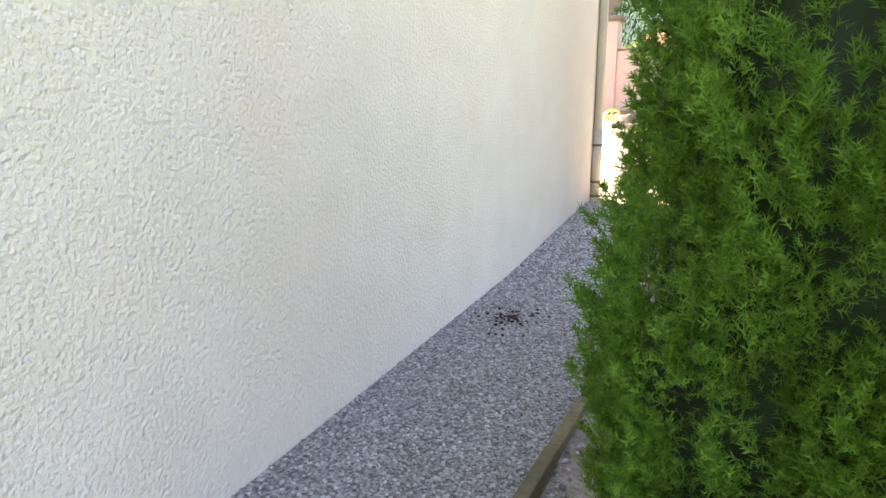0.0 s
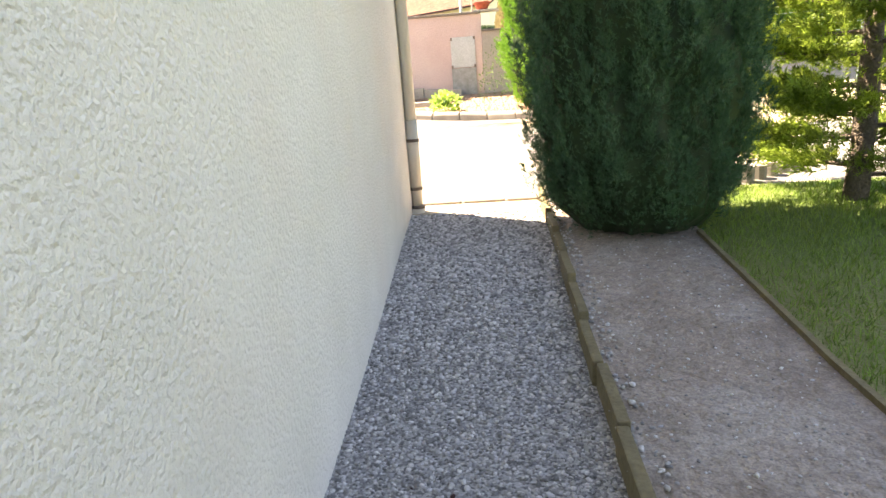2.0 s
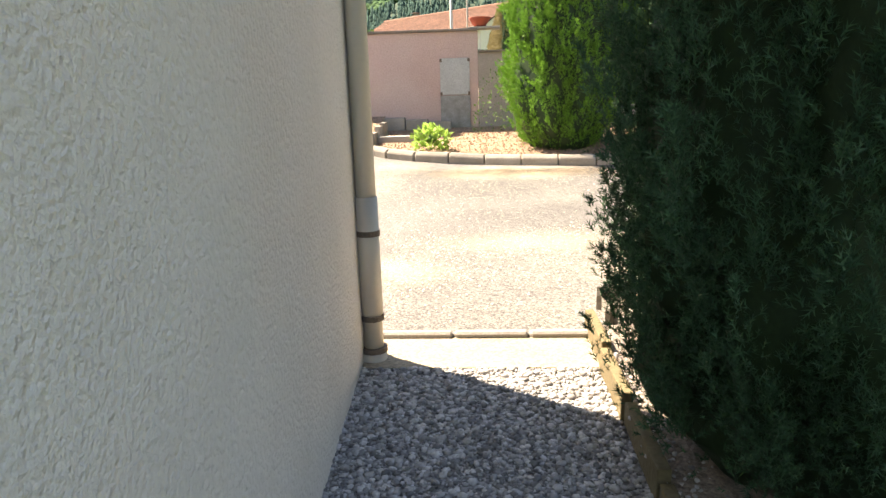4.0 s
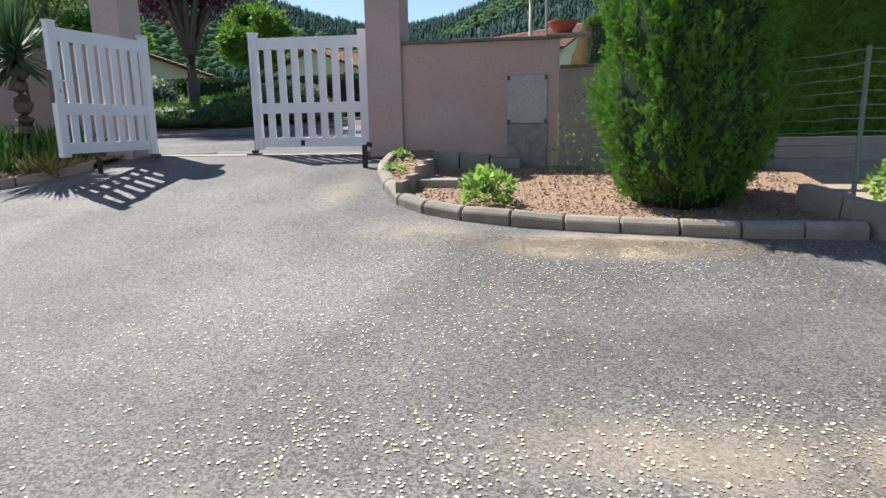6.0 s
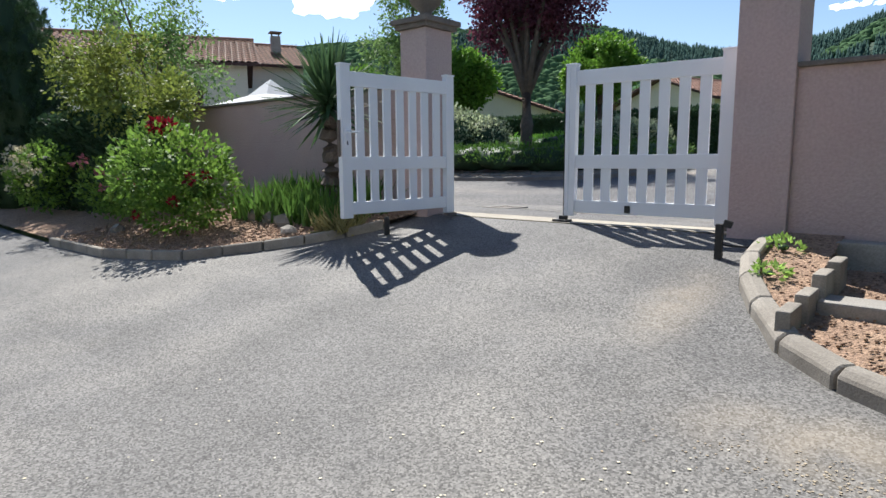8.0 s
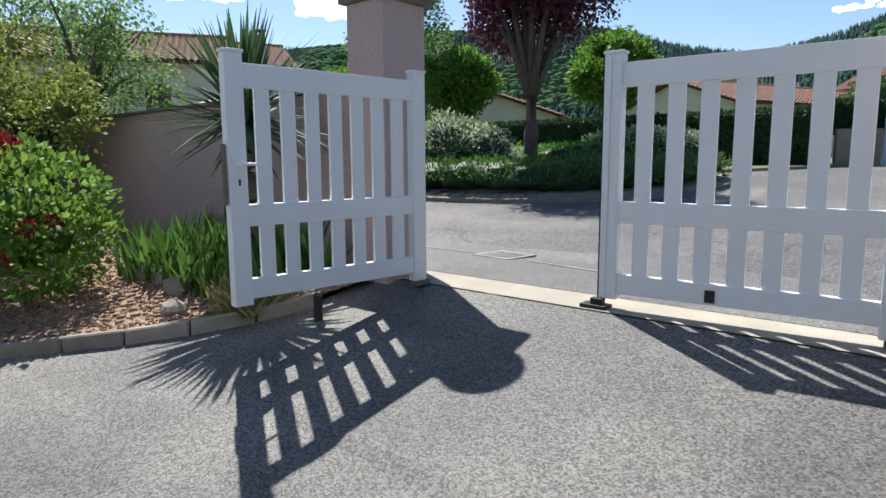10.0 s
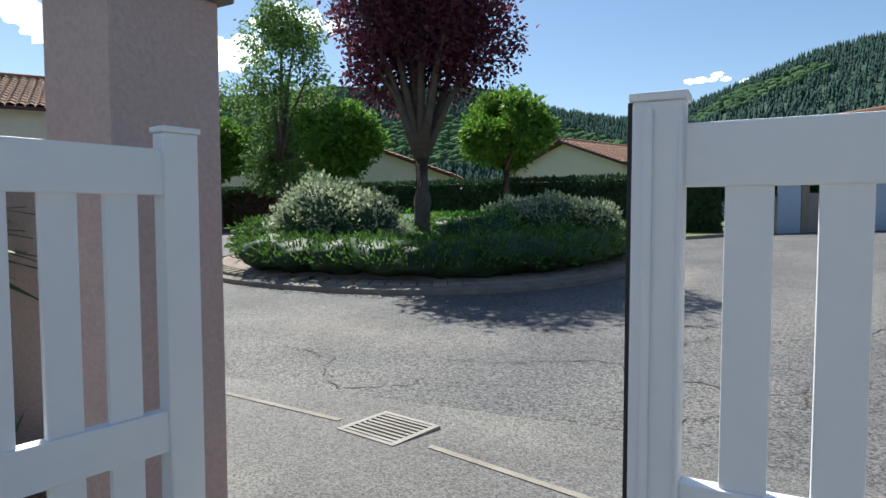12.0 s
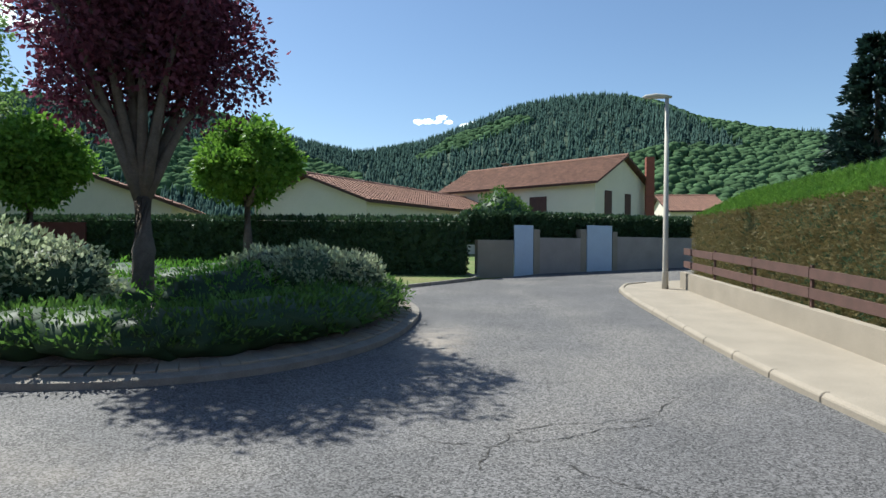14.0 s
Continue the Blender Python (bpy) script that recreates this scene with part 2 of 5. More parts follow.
L_STRAW = leaf("dry straw", (0.42, 0.36, 0.16), (0.30, 0.28, 0.11), 0.4)
# Distance haze is mixed into these two leaf colours: bluer and paler.
L_SPRUCE = leaf("haze-tinted far spruce", (0.05, 0.085, 0.078), (0.06, 0.105, 0.085), 0.1, 0.35, 1.0, 0.0)
L_FARLEAF = leaf("haze-tinted far broadleaf wood", (0.085, 0.145, 0.075), (0.095, 0.165, 0.08), 0.2, 0.3, 1.0, 0.0)
L_FIR = leaf("blue fir", (0.028, 0.058, 0.045), (0.02, 0.045, 0.035), 0.15)


# ---- mesh tools ----
def part(name, bm, material, parent=None, label="", smooth=False):
    me = bpy.data.meshes.new(name)
    bm.to_mesh(me)
    bm.free()
    me.materials.append(material)
    if smooth:
        me.polygons.foreach_set("use_smooth", [True] * len(me.polygons))
    ob = new(name, me)
    ob.parent = parent
    if label:
        ob["label"] = label
    return ob


def raw(name, verts, faces, material, parent=None, smooth=False):
    me = bpy.data.meshes.new(name)
    me.from_pydata([tuple(v) for v in verts], [], [tuple(f) for f in faces])
    me.materials.append(material)
    if smooth:
        me.polygons.foreach_set("use_smooth", [True] * len(me.polygons))
    ob = new(name, me)
    ob.parent = parent
    return ob


def big(name, verts, tris, material, parent=None, smooth=False):
    """A mesh from numpy arrays of vertices and triangles."""
    me = bpy.data.meshes.new(name)
    n, k = len(verts), len(tris)
    me.vertices.add(n)
    me.vertices.foreach_set("co", np.asarray(verts, np.float32).ravel())
    me.loops.add(3 * k)
    me.loops.foreach_set("vertex_index", np.asarray(tris, np.int32).ravel())
    me.polygons.add(k)
    me.polygons.foreach_set("loop_start", np.arange(0, 3 * k, 3, dtype=np.int32))
    me.polygons.foreach_set("loop_total", np.full(k, 3, np.int32))
    me.update(calc_edges=True)
    me.materials.append(material)
    if smooth:
        me.polygons.foreach_set("use_smooth", [True] * k)
    ob = new(name, me)
    ob.parent = parent
    return ob


def thing(name, label, category, group="", at=(0, 0, 0)):
    ob = new(name)
    ob.empty_display_size = 0.2
    ob.location = at
    return tagged(ob, label, category, group)


def box(bm, x0, x1, y0, y1, z0, z1, bevel=0.0, m=None):
    r = bmesh.ops.create_cube(bm, size=1)
    vs = r["verts"]
    for v in vs:
        v.co = Vector(((x0 + x1) / 2 + v.co.x * (x1 - x0), (y0 + y1) / 2 + v.co.y * (y1 - y0), (z0 + z1) / 2 + v.co.z * (z1 - z0)))
        if m is not None:
            v.co = m @ v.co
    if bevel:
        es = list({e for v in vs for e in v.link_edges})
        bmesh.ops.bevel(bm, geom=es, offset=bevel, segments=2, affect="EDGES", profile=0.6)


def boxed(name, dims, material, parent=None, bevel=0.0, label="", m=None):
    bm = bmesh.new()
    box(bm, *dims, bevel, m)
    return part(name, bm, material, parent, label)


def tube(bm, pts, radii, seg=10):
    """A tapered tube along points."""
    rings = []
    for i, p in enumerate(pts):
        p = Vector(p)
        a, b = Vector(pts[max(i - 1, 0)]), Vector(pts[min(i + 1, len(pts) - 1)])
        q = (b - a).normalized().to_track_quat("Z", "Y")
        rings.append([bm.verts.new(p + q @ Vector((math.cos(2 * math.pi * k / seg), math.sin(2 * math.pi * k / seg), 0)) * radii[i]) for k in range(seg)])
    for r0, r1 in zip(rings, rings[1:]):
        for k in range(seg):
            bm.faces.new((r0[k], r0[(k + 1) % seg], r1[(k + 1) % seg], r1[k]))
    bm.faces.new(rings[0][::-1])
    bm.faces.new(rings[-1])


# ---- the lie of the land ----
LEVELS = [(-4000, 0.0), (-30, 0.0), (-8, 0.05), (-2, 0.165), (0.5, 0.33), (1.5, 0.36), (3.5, 0.45), (5.4, 0.53), (6.5, 0.71), (7.7, 0.93),
          (9.9, 1.33), (10.6, 1.32), (12, 1.27), (14.4, 1.4), (17, 1.55), (20, 1.7), (27, 2.0), (40, 2.4), (60, 2.6), (4000, 2.6)]
LY, LZ = np.array([a for a, b in LEVELS]), np.array([b for a, b in LEVELS])


def gz(x, y):
    z = np.interp(y, LY, LZ)
    low = np.minimum(z, 0.86)
    f = np.clip((np.asarray(x) - 1.6) / 1.0, 0, 1) * np.clip((11.6 - np.asarray(y)) / 0.6, 0, 1)
    z = z * (1 - f) + low * f
    bed = (np.asarray(x) > -1.93) & (np.asarray(x) < 2.65) & (np.asarray(y) > 6.9) & (np.asarray(y) < 9.84)
    return np.where(bed, 0.80 + (np.asarray(y) - 6.85) * 0.10, z)


def gzf(x, y):
    return float(gz(x, y))


CUTS = [-8, -2, 0.5, 1.5, 3.5, 5.4, 6.5, 7.7, 8.8, 9.9, 10.6, 12, 14.4, 17, 20, 27, 40]


def sheet(name, outline, material, lift=0.0, parent=None, label="", category="", xcuts=(1.6, 2.6), kind="structure"):
    """A flat piece of ground that follows the lie of the land."""
    bm = bmesh.new()
    bm.faces.new([bm.verts.new((x, y, 0)) for x, y in outline])
    for c in CUTS:
        bmesh.ops.bisect_plane(bm, geom=bm.verts[:] + bm.edges[:] + bm.faces[:], plane_co=(0, c, 0), plane_no=(0, 1, 0))
    for c in xcuts:
        bmesh.ops.bisect_plane(bm, geom=bm.verts[:] + bm.edges[:] + bm.faces[:], plane_co=(c, 0, 0), plane_no=(1, 0, 0))
    bmesh.ops.triangulate(bm, faces=bm.faces[:])
    for v in bm.verts:
        v.co.z = gzf(v.co.x, v.co.y) + lift
    bm.normal_update()
    for f in bm.faces:
        if f.normal.z < 0:
            f.normal_flip()
    ob = part(name, bm, material, parent)
    return tagged(ob, label, category or name, "", kind)


def inside(x, y, poly):
    hit = np.zeros(len(x), bool)
    for (x0, y0), (x1, y1) in zip(poly, poly[1:] + poly[:1]):
        c = (y0 > y) != (y1 > y)
        with np.errstate(divide="ignore", invalid="ignore"):
            hit ^= c & (x < (x1 - x0) * (y - y0) / (y1 - y0 + 1e-12) + x0)
    return hit


def scatter_in(poly, n, rng):
    xs, ys = [p[0] for p in poly], [p[1] for p in poly]
    x, y = rng.uniform(min(xs), max(xs), n), rng.uniform(min(ys), max(ys), n)
    k = inside(x, y, poly)
    return x[k], y[k]


# ---- foliage tools ----
SPRIG = (np.array([[0, 0, 0], [-0.16, 0.03, 0.5], [0, 0, 1.0], [0.16, -0.03, 0.5]]), np.array([[0, 1, 2], [0, 2, 3]]))
FAN = (np.array([[-0.05, 0, 0], [0.05, 0, 0], [0, 0, 1.0],
                 [0, 0, 0.12], [0, 0, 0.26], [-0.34, 0.07, 0.5], [0, 0, 0.2], [0, 0, 0.34], [0.34, -0.07, 0.58],
                 [0, 0, 0.38], [0, 0, 0.52], [-0.27, -0.06, 0.76], [0, 0, 0.46], [0, 0, 0.6], [0.25, 0.06, 0.84],
                 [0, 0, 0.05], [0, 0, 0.2], [0.1, 0.3, 0.45], [0, 0, 0.3], [0, 0, 0.44], [-0.08, -0.3, 0.68]]),
       np.arange(21).reshape(7, 3))
LEAF = (np.array([[0, 0, 0], [-0.3, 0.0, 0.4], [0, 0.08, 1.0], [0.3, 0.0, 0.4], [0, -0.07, 0.45]]), np.array([[0, 1, 4], [1, 2, 4], [2, 3, 4], [3, 0, 4]]))
BLADE = (np.array([[-0.05, 0, 0], [0.05, 0, 0], [0.04, 0.06, 0.5], [-0.04, 0.06, 0.5], [0, 0.2, 1.0]]), np.array([[0, 1, 2], [0, 2, 3], [3, 2, 4]]))


def strew(template, pts, ups, size, rng, wobble=0.5):
    """Vertices and triangles of a template put at points, its z along ups."""
    tv, tt = template
    n = len(pts)
    z = ups + rng.normal(0, wobble, (n, 3))
    z /= np.linalg.norm(z, axis=1, keepdims=True) + 1e-9
    a = rng.normal(0, 1, (n, 3))
    x = np.cross(a, z)
    x /= np.linalg.norm(x, axis=1, keepdims=True) + 1e-9
    y = np.cross(z, x)
    s = np.broadcast_to(np.asarray(size, float), (n,)) * rng.uniform(0.65, 1.3, n)
    v = (x[:, None] * tv[None, :, 0, None] + y[:, None] * tv[None, :, 1, None] + z[:, None] * tv[None, :, 2, None]) * s[:, None, None] + pts[:, None]
    t = tt[None] + (np.arange(n) * len(tv))[:, None, None]
    return v.reshape(-1, 3), t.reshape(-1, 3)


def blob(bm, c, r, jitter=0.12, sub=3, seed=0):
    """An uneven rounded mass, for the shaded inside of a crown."""
    vs = bmesh.ops.create_icosphere(bm, subdivisions=sub, radius=1)["verts"]
    for v in vs:
        k = 1 + jitter * noise.noise(v.co * 2.3 + Vector((seed * 7.1, 0, 0)))
        v.co = Vector((c[0] + v.co.x * r[0] * k, c[1] + v.co.y * r[1] * k, c[2] + v.co.z * r[2] * k))


def conifer(name, label, x, y, radius, height, material, n, size, profile, rng, group="", template=FAN, lobes=9, core=0.86, core_mat=None, lift=0.0, upness=1.2, per=26, plume=0.16, ridged=0.06):
    """A clipped or columnar conifer: stem, core coloured dark for inner shade, and many upright sprays in ridges."""
    z0 = gzf(x, y)
    t = thing(name, label, "conifer", group, (x, y, z0))
    bm = bmesh.new()
    tube(bm, [(0, 0, -0.1), (0, 0, height * 0.5)], [radius * 0.12, radius * 0.06], 8)
    part("trunk", bm, M_BARK, t)
    hs, rs = np.array([p[0] for p in profile]), np.array([p[1] for p in profile])
    ph = rng.uniform(0, 6.28, 6)

    def shell(u, a):
        r = np.interp(u, hs, rs)
        w = 1 + ridged * np.sin(lobes * a + ph[0] + 2.5 * np.sin(u * 7 + ph[1])) + 0.05 * np.sin((lobes * 2 + 3) * a + ph[2] + u * 15) + 0.05 * np.sin(u * 21 + ph[3] + 3 * a)
        return r * w * radius

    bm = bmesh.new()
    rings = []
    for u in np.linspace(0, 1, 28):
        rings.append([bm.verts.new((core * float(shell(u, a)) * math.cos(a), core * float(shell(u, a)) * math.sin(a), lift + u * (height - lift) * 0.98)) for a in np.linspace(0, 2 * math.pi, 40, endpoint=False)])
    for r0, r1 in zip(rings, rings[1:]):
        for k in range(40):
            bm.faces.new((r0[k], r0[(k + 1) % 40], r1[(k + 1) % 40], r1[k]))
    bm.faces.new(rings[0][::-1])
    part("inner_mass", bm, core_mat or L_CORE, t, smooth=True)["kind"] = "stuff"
    # each plume is a tapering, outward-leaning tuft of sprays
    m = n // per
    u, a = rng.uniform(0, 1, m * 3), rng.uniform(0, 2 * np.pi, m * 3)
    keep = rng.uniform(0, 1.1, m * 3) < np.interp(u, hs, rs) + 0.1
    u, a = u[keep][:m], a[keep][:m]
    r = shell(u, a) * rng.uniform(0.79, 0.94, len(u))
    root = np.stack([r * np.cos(a), r * np.sin(a), lift + u * (height - lift)], 1)
    axis = np.stack([np.cos(a) * 0.8, np.sin(a) * 0.8, np.full(len(a), upness)], 1) + rng.normal(0, 0.22, (len(a), 3))
    axis /= np.linalg.norm(axis, axis=1, keepdims=True)
    long = plume * rng.uniform(0.6, 1.25, len(a))
    f = rng.uniform(0, 1, (len(a), per))
    off = rng.normal(0, 1, (len(a), per, 3)) * (plume * 0.17 * (1.05 - f))[:, :, None]
    pts = (root[:, None] + axis[:, None] * (f * long[:, None])[:, :, None] + off).reshape(-1, 3)
    ups = (axis[:, None] + off / plume * 2.2).reshape(-1, 3)
    keep = pts[:, 2] > 0.0
    pts, ups = pts[keep], ups[keep]
    big("crown", *strew(template, pts, ups, size, rng, 0.35), material, t)
    return t


def bushy(name, label, x, y, blobs, material, n, size, rng, category="shrub", template=LEAF, group="", core_mat=None, core=0.8, up=0.4, z=None, wob=0.6):
    """A shrub of several rounded masses, covered in leaves; blobs are (dx, dy, dz, rx, ry, rz)."""
    t = thing(name, label, category, group, (x, y, gzf(x, y) if z is None else z))
    # Filler masses, dark green by default: inner shade is given as colour.
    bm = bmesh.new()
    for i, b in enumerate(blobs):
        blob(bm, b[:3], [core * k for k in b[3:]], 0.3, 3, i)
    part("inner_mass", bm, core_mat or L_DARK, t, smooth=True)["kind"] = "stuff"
    P, U = [], []
    area = np.array([b[3] * b[5] for b in blobs])
    for b, k in zip(blobs, (n * area / area.sum()).astype(int)):
        d = rng.normal(0, 1, (k, 3))
        d /= np.linalg.norm(d, axis=1, keepdims=True)
        w = 1 + 0.10 * np.sin(d[:, 0] * 7 + d[:, 2] * 9 + b[0] * 5) + 0.08 * np.sin(d[:, 1] * 13 + d[:, 2] * 6)
        P.append(np.array(b[:3]) + d * np.array(b[3:]) * (w * rng.uniform(0.8, 1.08, k))[:, None])
        U.append(d + np.array([0, 0, up]))
    P, U = np.concatenate(P), np.concatenate(U)
    keep = P[:, 2] > 0.02
    big("leaves", *strew(template, P[keep], U[keep], size, rng, wob), material, t)
    return t


def tree(name, label, x, y, trunk_h, trunk_r, clumps, material, n, size, rng, group="", template=LEAF, z=None, limbs=7, droop=0.0, spread=0.5, core=0.0):
    """A tapered trunk with limbs that reach into leaf clumps (dx, dy, dz, r)."""
    t = thing(name, label, "tree", group, (x, y, gzf(x, y) if z is None else z))
    bm = bmesh.new()
    tube(bm, [(0, 0, -0.2), (0, 0, 0.05), (0.02, 0.01, trunk_h * 0.5), (0.0, 0.0, trunk_h)], [trunk_r * 1.5, trunk_r * 1.15, trunk_r, trunk_r * 0.8], 12)
    for i in range(min(limbs, len(clumps))):
        c = clumps[i * len(clumps) // max(1, min(limbs, len(clumps)))]
        p = Vector(c[:3])
        s = Vector((0, 0, trunk_h * 0.93))
        mid = s.lerp(p, 0.5) + Vector((0, 0, 0.12 * (p - s).length))
        tube(bm, [s, s.lerp(mid, 0.6), mid, p], [trunk_r * 0.6, trunk_r * 0.42, trunk_r * 0.3, trunk_r * 0.08], 7)
    part("trunk", bm, M_BARK, t, smooth=True)
    if core:
        bm = bmesh.new()
        for i, c in enumerate(clumps):
            blob(bm, c[:3], (c[3] * core,) * 3, 0.4, 2, i)
        part("inner_mass", bm, material, t, smooth=True)["kind"] = "stuff"
    P, U = [], []
    area = np.array([c[3] ** 2 for c in clumps])
    for c, k in zip(clumps, (n * area / area.sum()).astype(int)):
        d = rng.normal(0, 1, (k, 3))
        d /= np.linalg.norm(d, axis=1, keepdims=True)
        r = c[3] * rng.uniform(spread, 1.12, k) * (1 + 0.15 * np.sin(d[:, 0] * 9 + c[2] * 3) + 0.12 * np.sin(d[:, 2] * 11 + c[0] * 5))
        P.append(np.array(c[:3]) + d * r[:, None])
        U.append(d + np.array([0, 0, -droop]))
    big("crown", *strew(template, np.concatenate(P), np.concatenate(U), size, rng, 0.7), material, t)
    return t


def stones(n_types, rng):
    out = []
    for _ in range(n_types):
        bm = bmesh.new()
        bmesh.ops.create_icosphere(bm, subdivisions=1, radius=1)
        v = np.array([w.co[:] for w in bm.verts]) * rng.uniform(0.7, 1.25, (len(bm.verts), 1)) * rng.uniform([0.75, 0.6, 0.45], [1.25, 1.0, 0.7])
        t = np.array([[q.index for q in f.verts] for f in bm.faces])
        bm.free()
        out.append((v, t))
    return out


def pebbles(name, x, y, size, material, rng, label, category, sink=0.2, lift=0.0, parent=None):
    kinds = stones(6, rng)
    V, T, base = [], [], 0
    which = rng.integers(0, 6, len(x))
    size = np.broadcast_to(size, (len(x),))
    for k in range(6):
        m = which == k
        if not m.any():
            continue
        pts = np.stack([x[m], y[m], gz(x[m], y[m]) + lift + size[m] * sink], 1)
        tv, tt = kinds[k]
        a = rng.uniform(0, 6.28, m.sum())
        c, s = np.cos(a)[:, None], np.sin(a)[:, None]
        v = np.stack([tv[None, :, 0] * c - tv[None, :, 1] * s, tv[None, :, 0] * s + tv[None, :, 1] * c, np.broadcast_to(tv[None, :, 2], (m.sum(), len(tv)))], 2)
        v = v * size[m][:, None, None] + pts[:, None]
        T.append((tt[None] + (np.arange(m.sum()) * len(tv))[:, None, None]).reshape(-1, 3) + base)
        V.append(v.reshape(-1, 3))
        base += len(V[-1])
    ob = big(name, np.concatenate(V), np.concatenate(T), material, parent)
    return tagged(ob, label, category, "", "stuff")


RNG = np.random.default_rng(4)

# ---- ground ----
bm = bmesh.new()
gx = [-4000, -400, -80, -40, -20, -10, -4, 0, 2.6, 3.8, 8, 20, 60, 400, 4000]
gy = sorted(set([-4000, -400, -60] + [c for c in CUTS] + [60, 120, 400, 4000]))
grid = [[bm.verts.new((x, y, gzf(x, y) - (0.6 if -5 < x < 9 and 3 < y < 10 else 0.06))) for x in gx] for y in gy]
for j in range(len(gy) - 1):
    for i in range(len(gx) - 1):
        bm.faces.new((grid[j][i], grid[j][i + 1], grid[j + 1][i + 1], grid[j + 1][i]))
tagged(part("ground", bm, M_GRASSLAND), "dry green meadow ground around the houses", "ground", "", "structure")

KERB_R = [(-2.5, 9.62), (-2.52, 9.2), (-2.46, 8.8), (-2.3, 8.35), (-2.06, 7.87), (-1.73, 7.42), (-1.2, 7.06), (-0.5, 6.87), (0.3, 6.79), (1.16, 6.72), (2.33, 6.72)]
KERB_L = [(-26, 7.6), (-16.3, 7.15), (-12.0, 6.95), (-10.0, 6.95), (-8.6, 7.25), (-7.75, 7.95), (-7.2, 8.5), (-6.92, 9.1), (-6.8, 9.6)]
driveway = sheet("driveway", [(-30, 1.42), (9, 1.42), (9, 5.0), (3.2, 5.25), (2.35, 6.74), (1.16, 6.76), (0.3, 6.83), (-0.5, 6.91), (-1.2, 7.1), (-1.73, 7.46), (-2.06, 7.9), (-2.5, 9.0),
                              (-2.5, 9.86), (-7.0, 9.86), (-6.92, 9.1), (-7.2, 8.5), (-7.75, 7.95), (-8.6, 7.25), (-10, 6.95), (-12, 6.95), (-16.3, 7.15), (-30, 7.6)],
                 M_ASPHALT, 0.0, label="worn grey asphalt driveway with pale aggregate", category="driveway")
sheet("planting_bed", KERB_R[5:] + [(2.64, 8.4), (2.64, 9.835), (-1.92, 9.835), (-1.92, 7.6)], M_SOIL, 0.06, label="brown crumbly soil bed inside a kerb", category="planting bed")
sheet("planting_bed", KERB_R[:5] + [(-1.95, 7.7), (-1.95, 9.86), (-2.5, 9.86)], M_SOIL, 0.07, label="raised strip of brown soil behind upright stones", category="planting bed")
sheet("planting_bed", KERB_L + [(-6.9, 9.9), (-26, 9.9)], M_SOIL, 0.07, label="brown soil bed under roses beside the wall", category="planting bed")
road = sheet("road", [(-60, 10.35), (-2.4, 10.35), (-2.0, 13), (-1.75, 15.9), (-2.06, 17.4), (-2.32, 19.75), (-2.55, 24), (-2.6, 26.6), (-2.3, 27.8), (-0.5, 30), (6, 36), (20, 46), (10, 50), (-2, 36), (-6.26, 29.8), (-7.4, 28.0), (-8.6, 26.2), (-12, 26.6), (-20, 27.4), (-60, 30)],
             M_ROAD, 0.0, label="grey asphalt road around a planted island", category="road")
sheet("gate_sill", [(-7.0, 9.87), (-2.5, 9.87), (-2.5, 10.34), (-7.0, 10.34)], M_SILL, 0.006, label="pale concrete sill across the gateway", category="threshold")
sheet("apron", [(-9.2, 10.36), (-2.6, 10.36), (-3.5, 12.2), (-5.4, 12.55), (-9.2, 12.2)], M_ASPHALT, 0.005, label="smooth grey asphalt apron outside the gate", category="pavement")
sheet("gutter_strip", [(-12, 11.98), (-7.3, 11.77), (-7.3, 11.83), (-12, 12.04)], M_KERB, 0.011, label="narrow pale concrete strip leading to the drain", category="gutter")
sheet("gutter_strip", [(-6.45, 11.65), (-3.2, 10.97), (-3.2, 11.03), (-6.45, 11.71)], M_KERB, 0.011, label="narrow pale concrete strip leading from the drain", category="gutter")
sheet("gravel_path", [(-0.95, -14), (0.36, -14), (0.36, 1.0), (-0.95, 1.0)], M_GRAVELBED, 0.0, label="grey gravel path beside the house wall", category="path")
sheet("threshold", [(-0.86, 1.0), (0.5, 1.0), (0.5, 1.38), (-0.86, 1.38)], M_SAND, 0.004, label="dusty concrete strip at the path's end", category="threshold")
sheet("soil_strip", [(0.38, -14), (1.34, -14), (1.38, 0.1), (1.45, 1.38), (0.38, 1.38)], M_GREYSOIL, 0.07, label="dry grey soil strip between edging boards", category="planting bed")
sheet("lawn", [(1.38, -20), (20, -20), (20, 1.38), (1.46, 1.38), (1.42, 0)], M_GRASSLAND, 0.03, label="patchy green lawn", category="lawn")
sheet("pavement", [(-1.8, 10.9), (-0.2, 10.9), (-0.45, 18.3), (-0.9, 27.2), (0.2, 29.6), (-0.9, 29.2), (-2.2, 27.8), (-2.5, 26.6), (-2.45, 24), (-2.22, 19.75), (-1.96, 17.4), (-1.65, 15.9)], M_PALECONC, 0.09, label="pale concrete pavement beside the road", category="pavement")
sheet("verge", [(-60, 30.2), (-20, 27.6), (-12, 26.8), (-8.6, 26.4), (-7.4, 28.2), (-6.4, 29.9), (-7, 31.4), (-60, 33)], M_GRASSLAND, 0.06, label="dry grass verge before the hedge", category="verge")
sheet("far_yard", [(2.42, 6.78), (3.26, 5.3), (9.0, 5.02), (20, 5), (20, 11.3), (2.42, 11.3), (2.42, 9.86), (2.66, 9.845), (2.66, 7.0)], M_SAND, 0.01, label="pale sandy yard behind the fence", category="yard")


# ---- kerbs ----
def resample(line, step):
    pts = [Vector((x, y, 0)) for x, y in line]
    out, left = [pts[0].copy()], step
    for a, b in zip(pts, pts[1:]):
        d = (b - a).length
        s = left
        while s <= d:
            out.append(a.lerp(b, s / d))
            s += step
        left = s - d
    return out


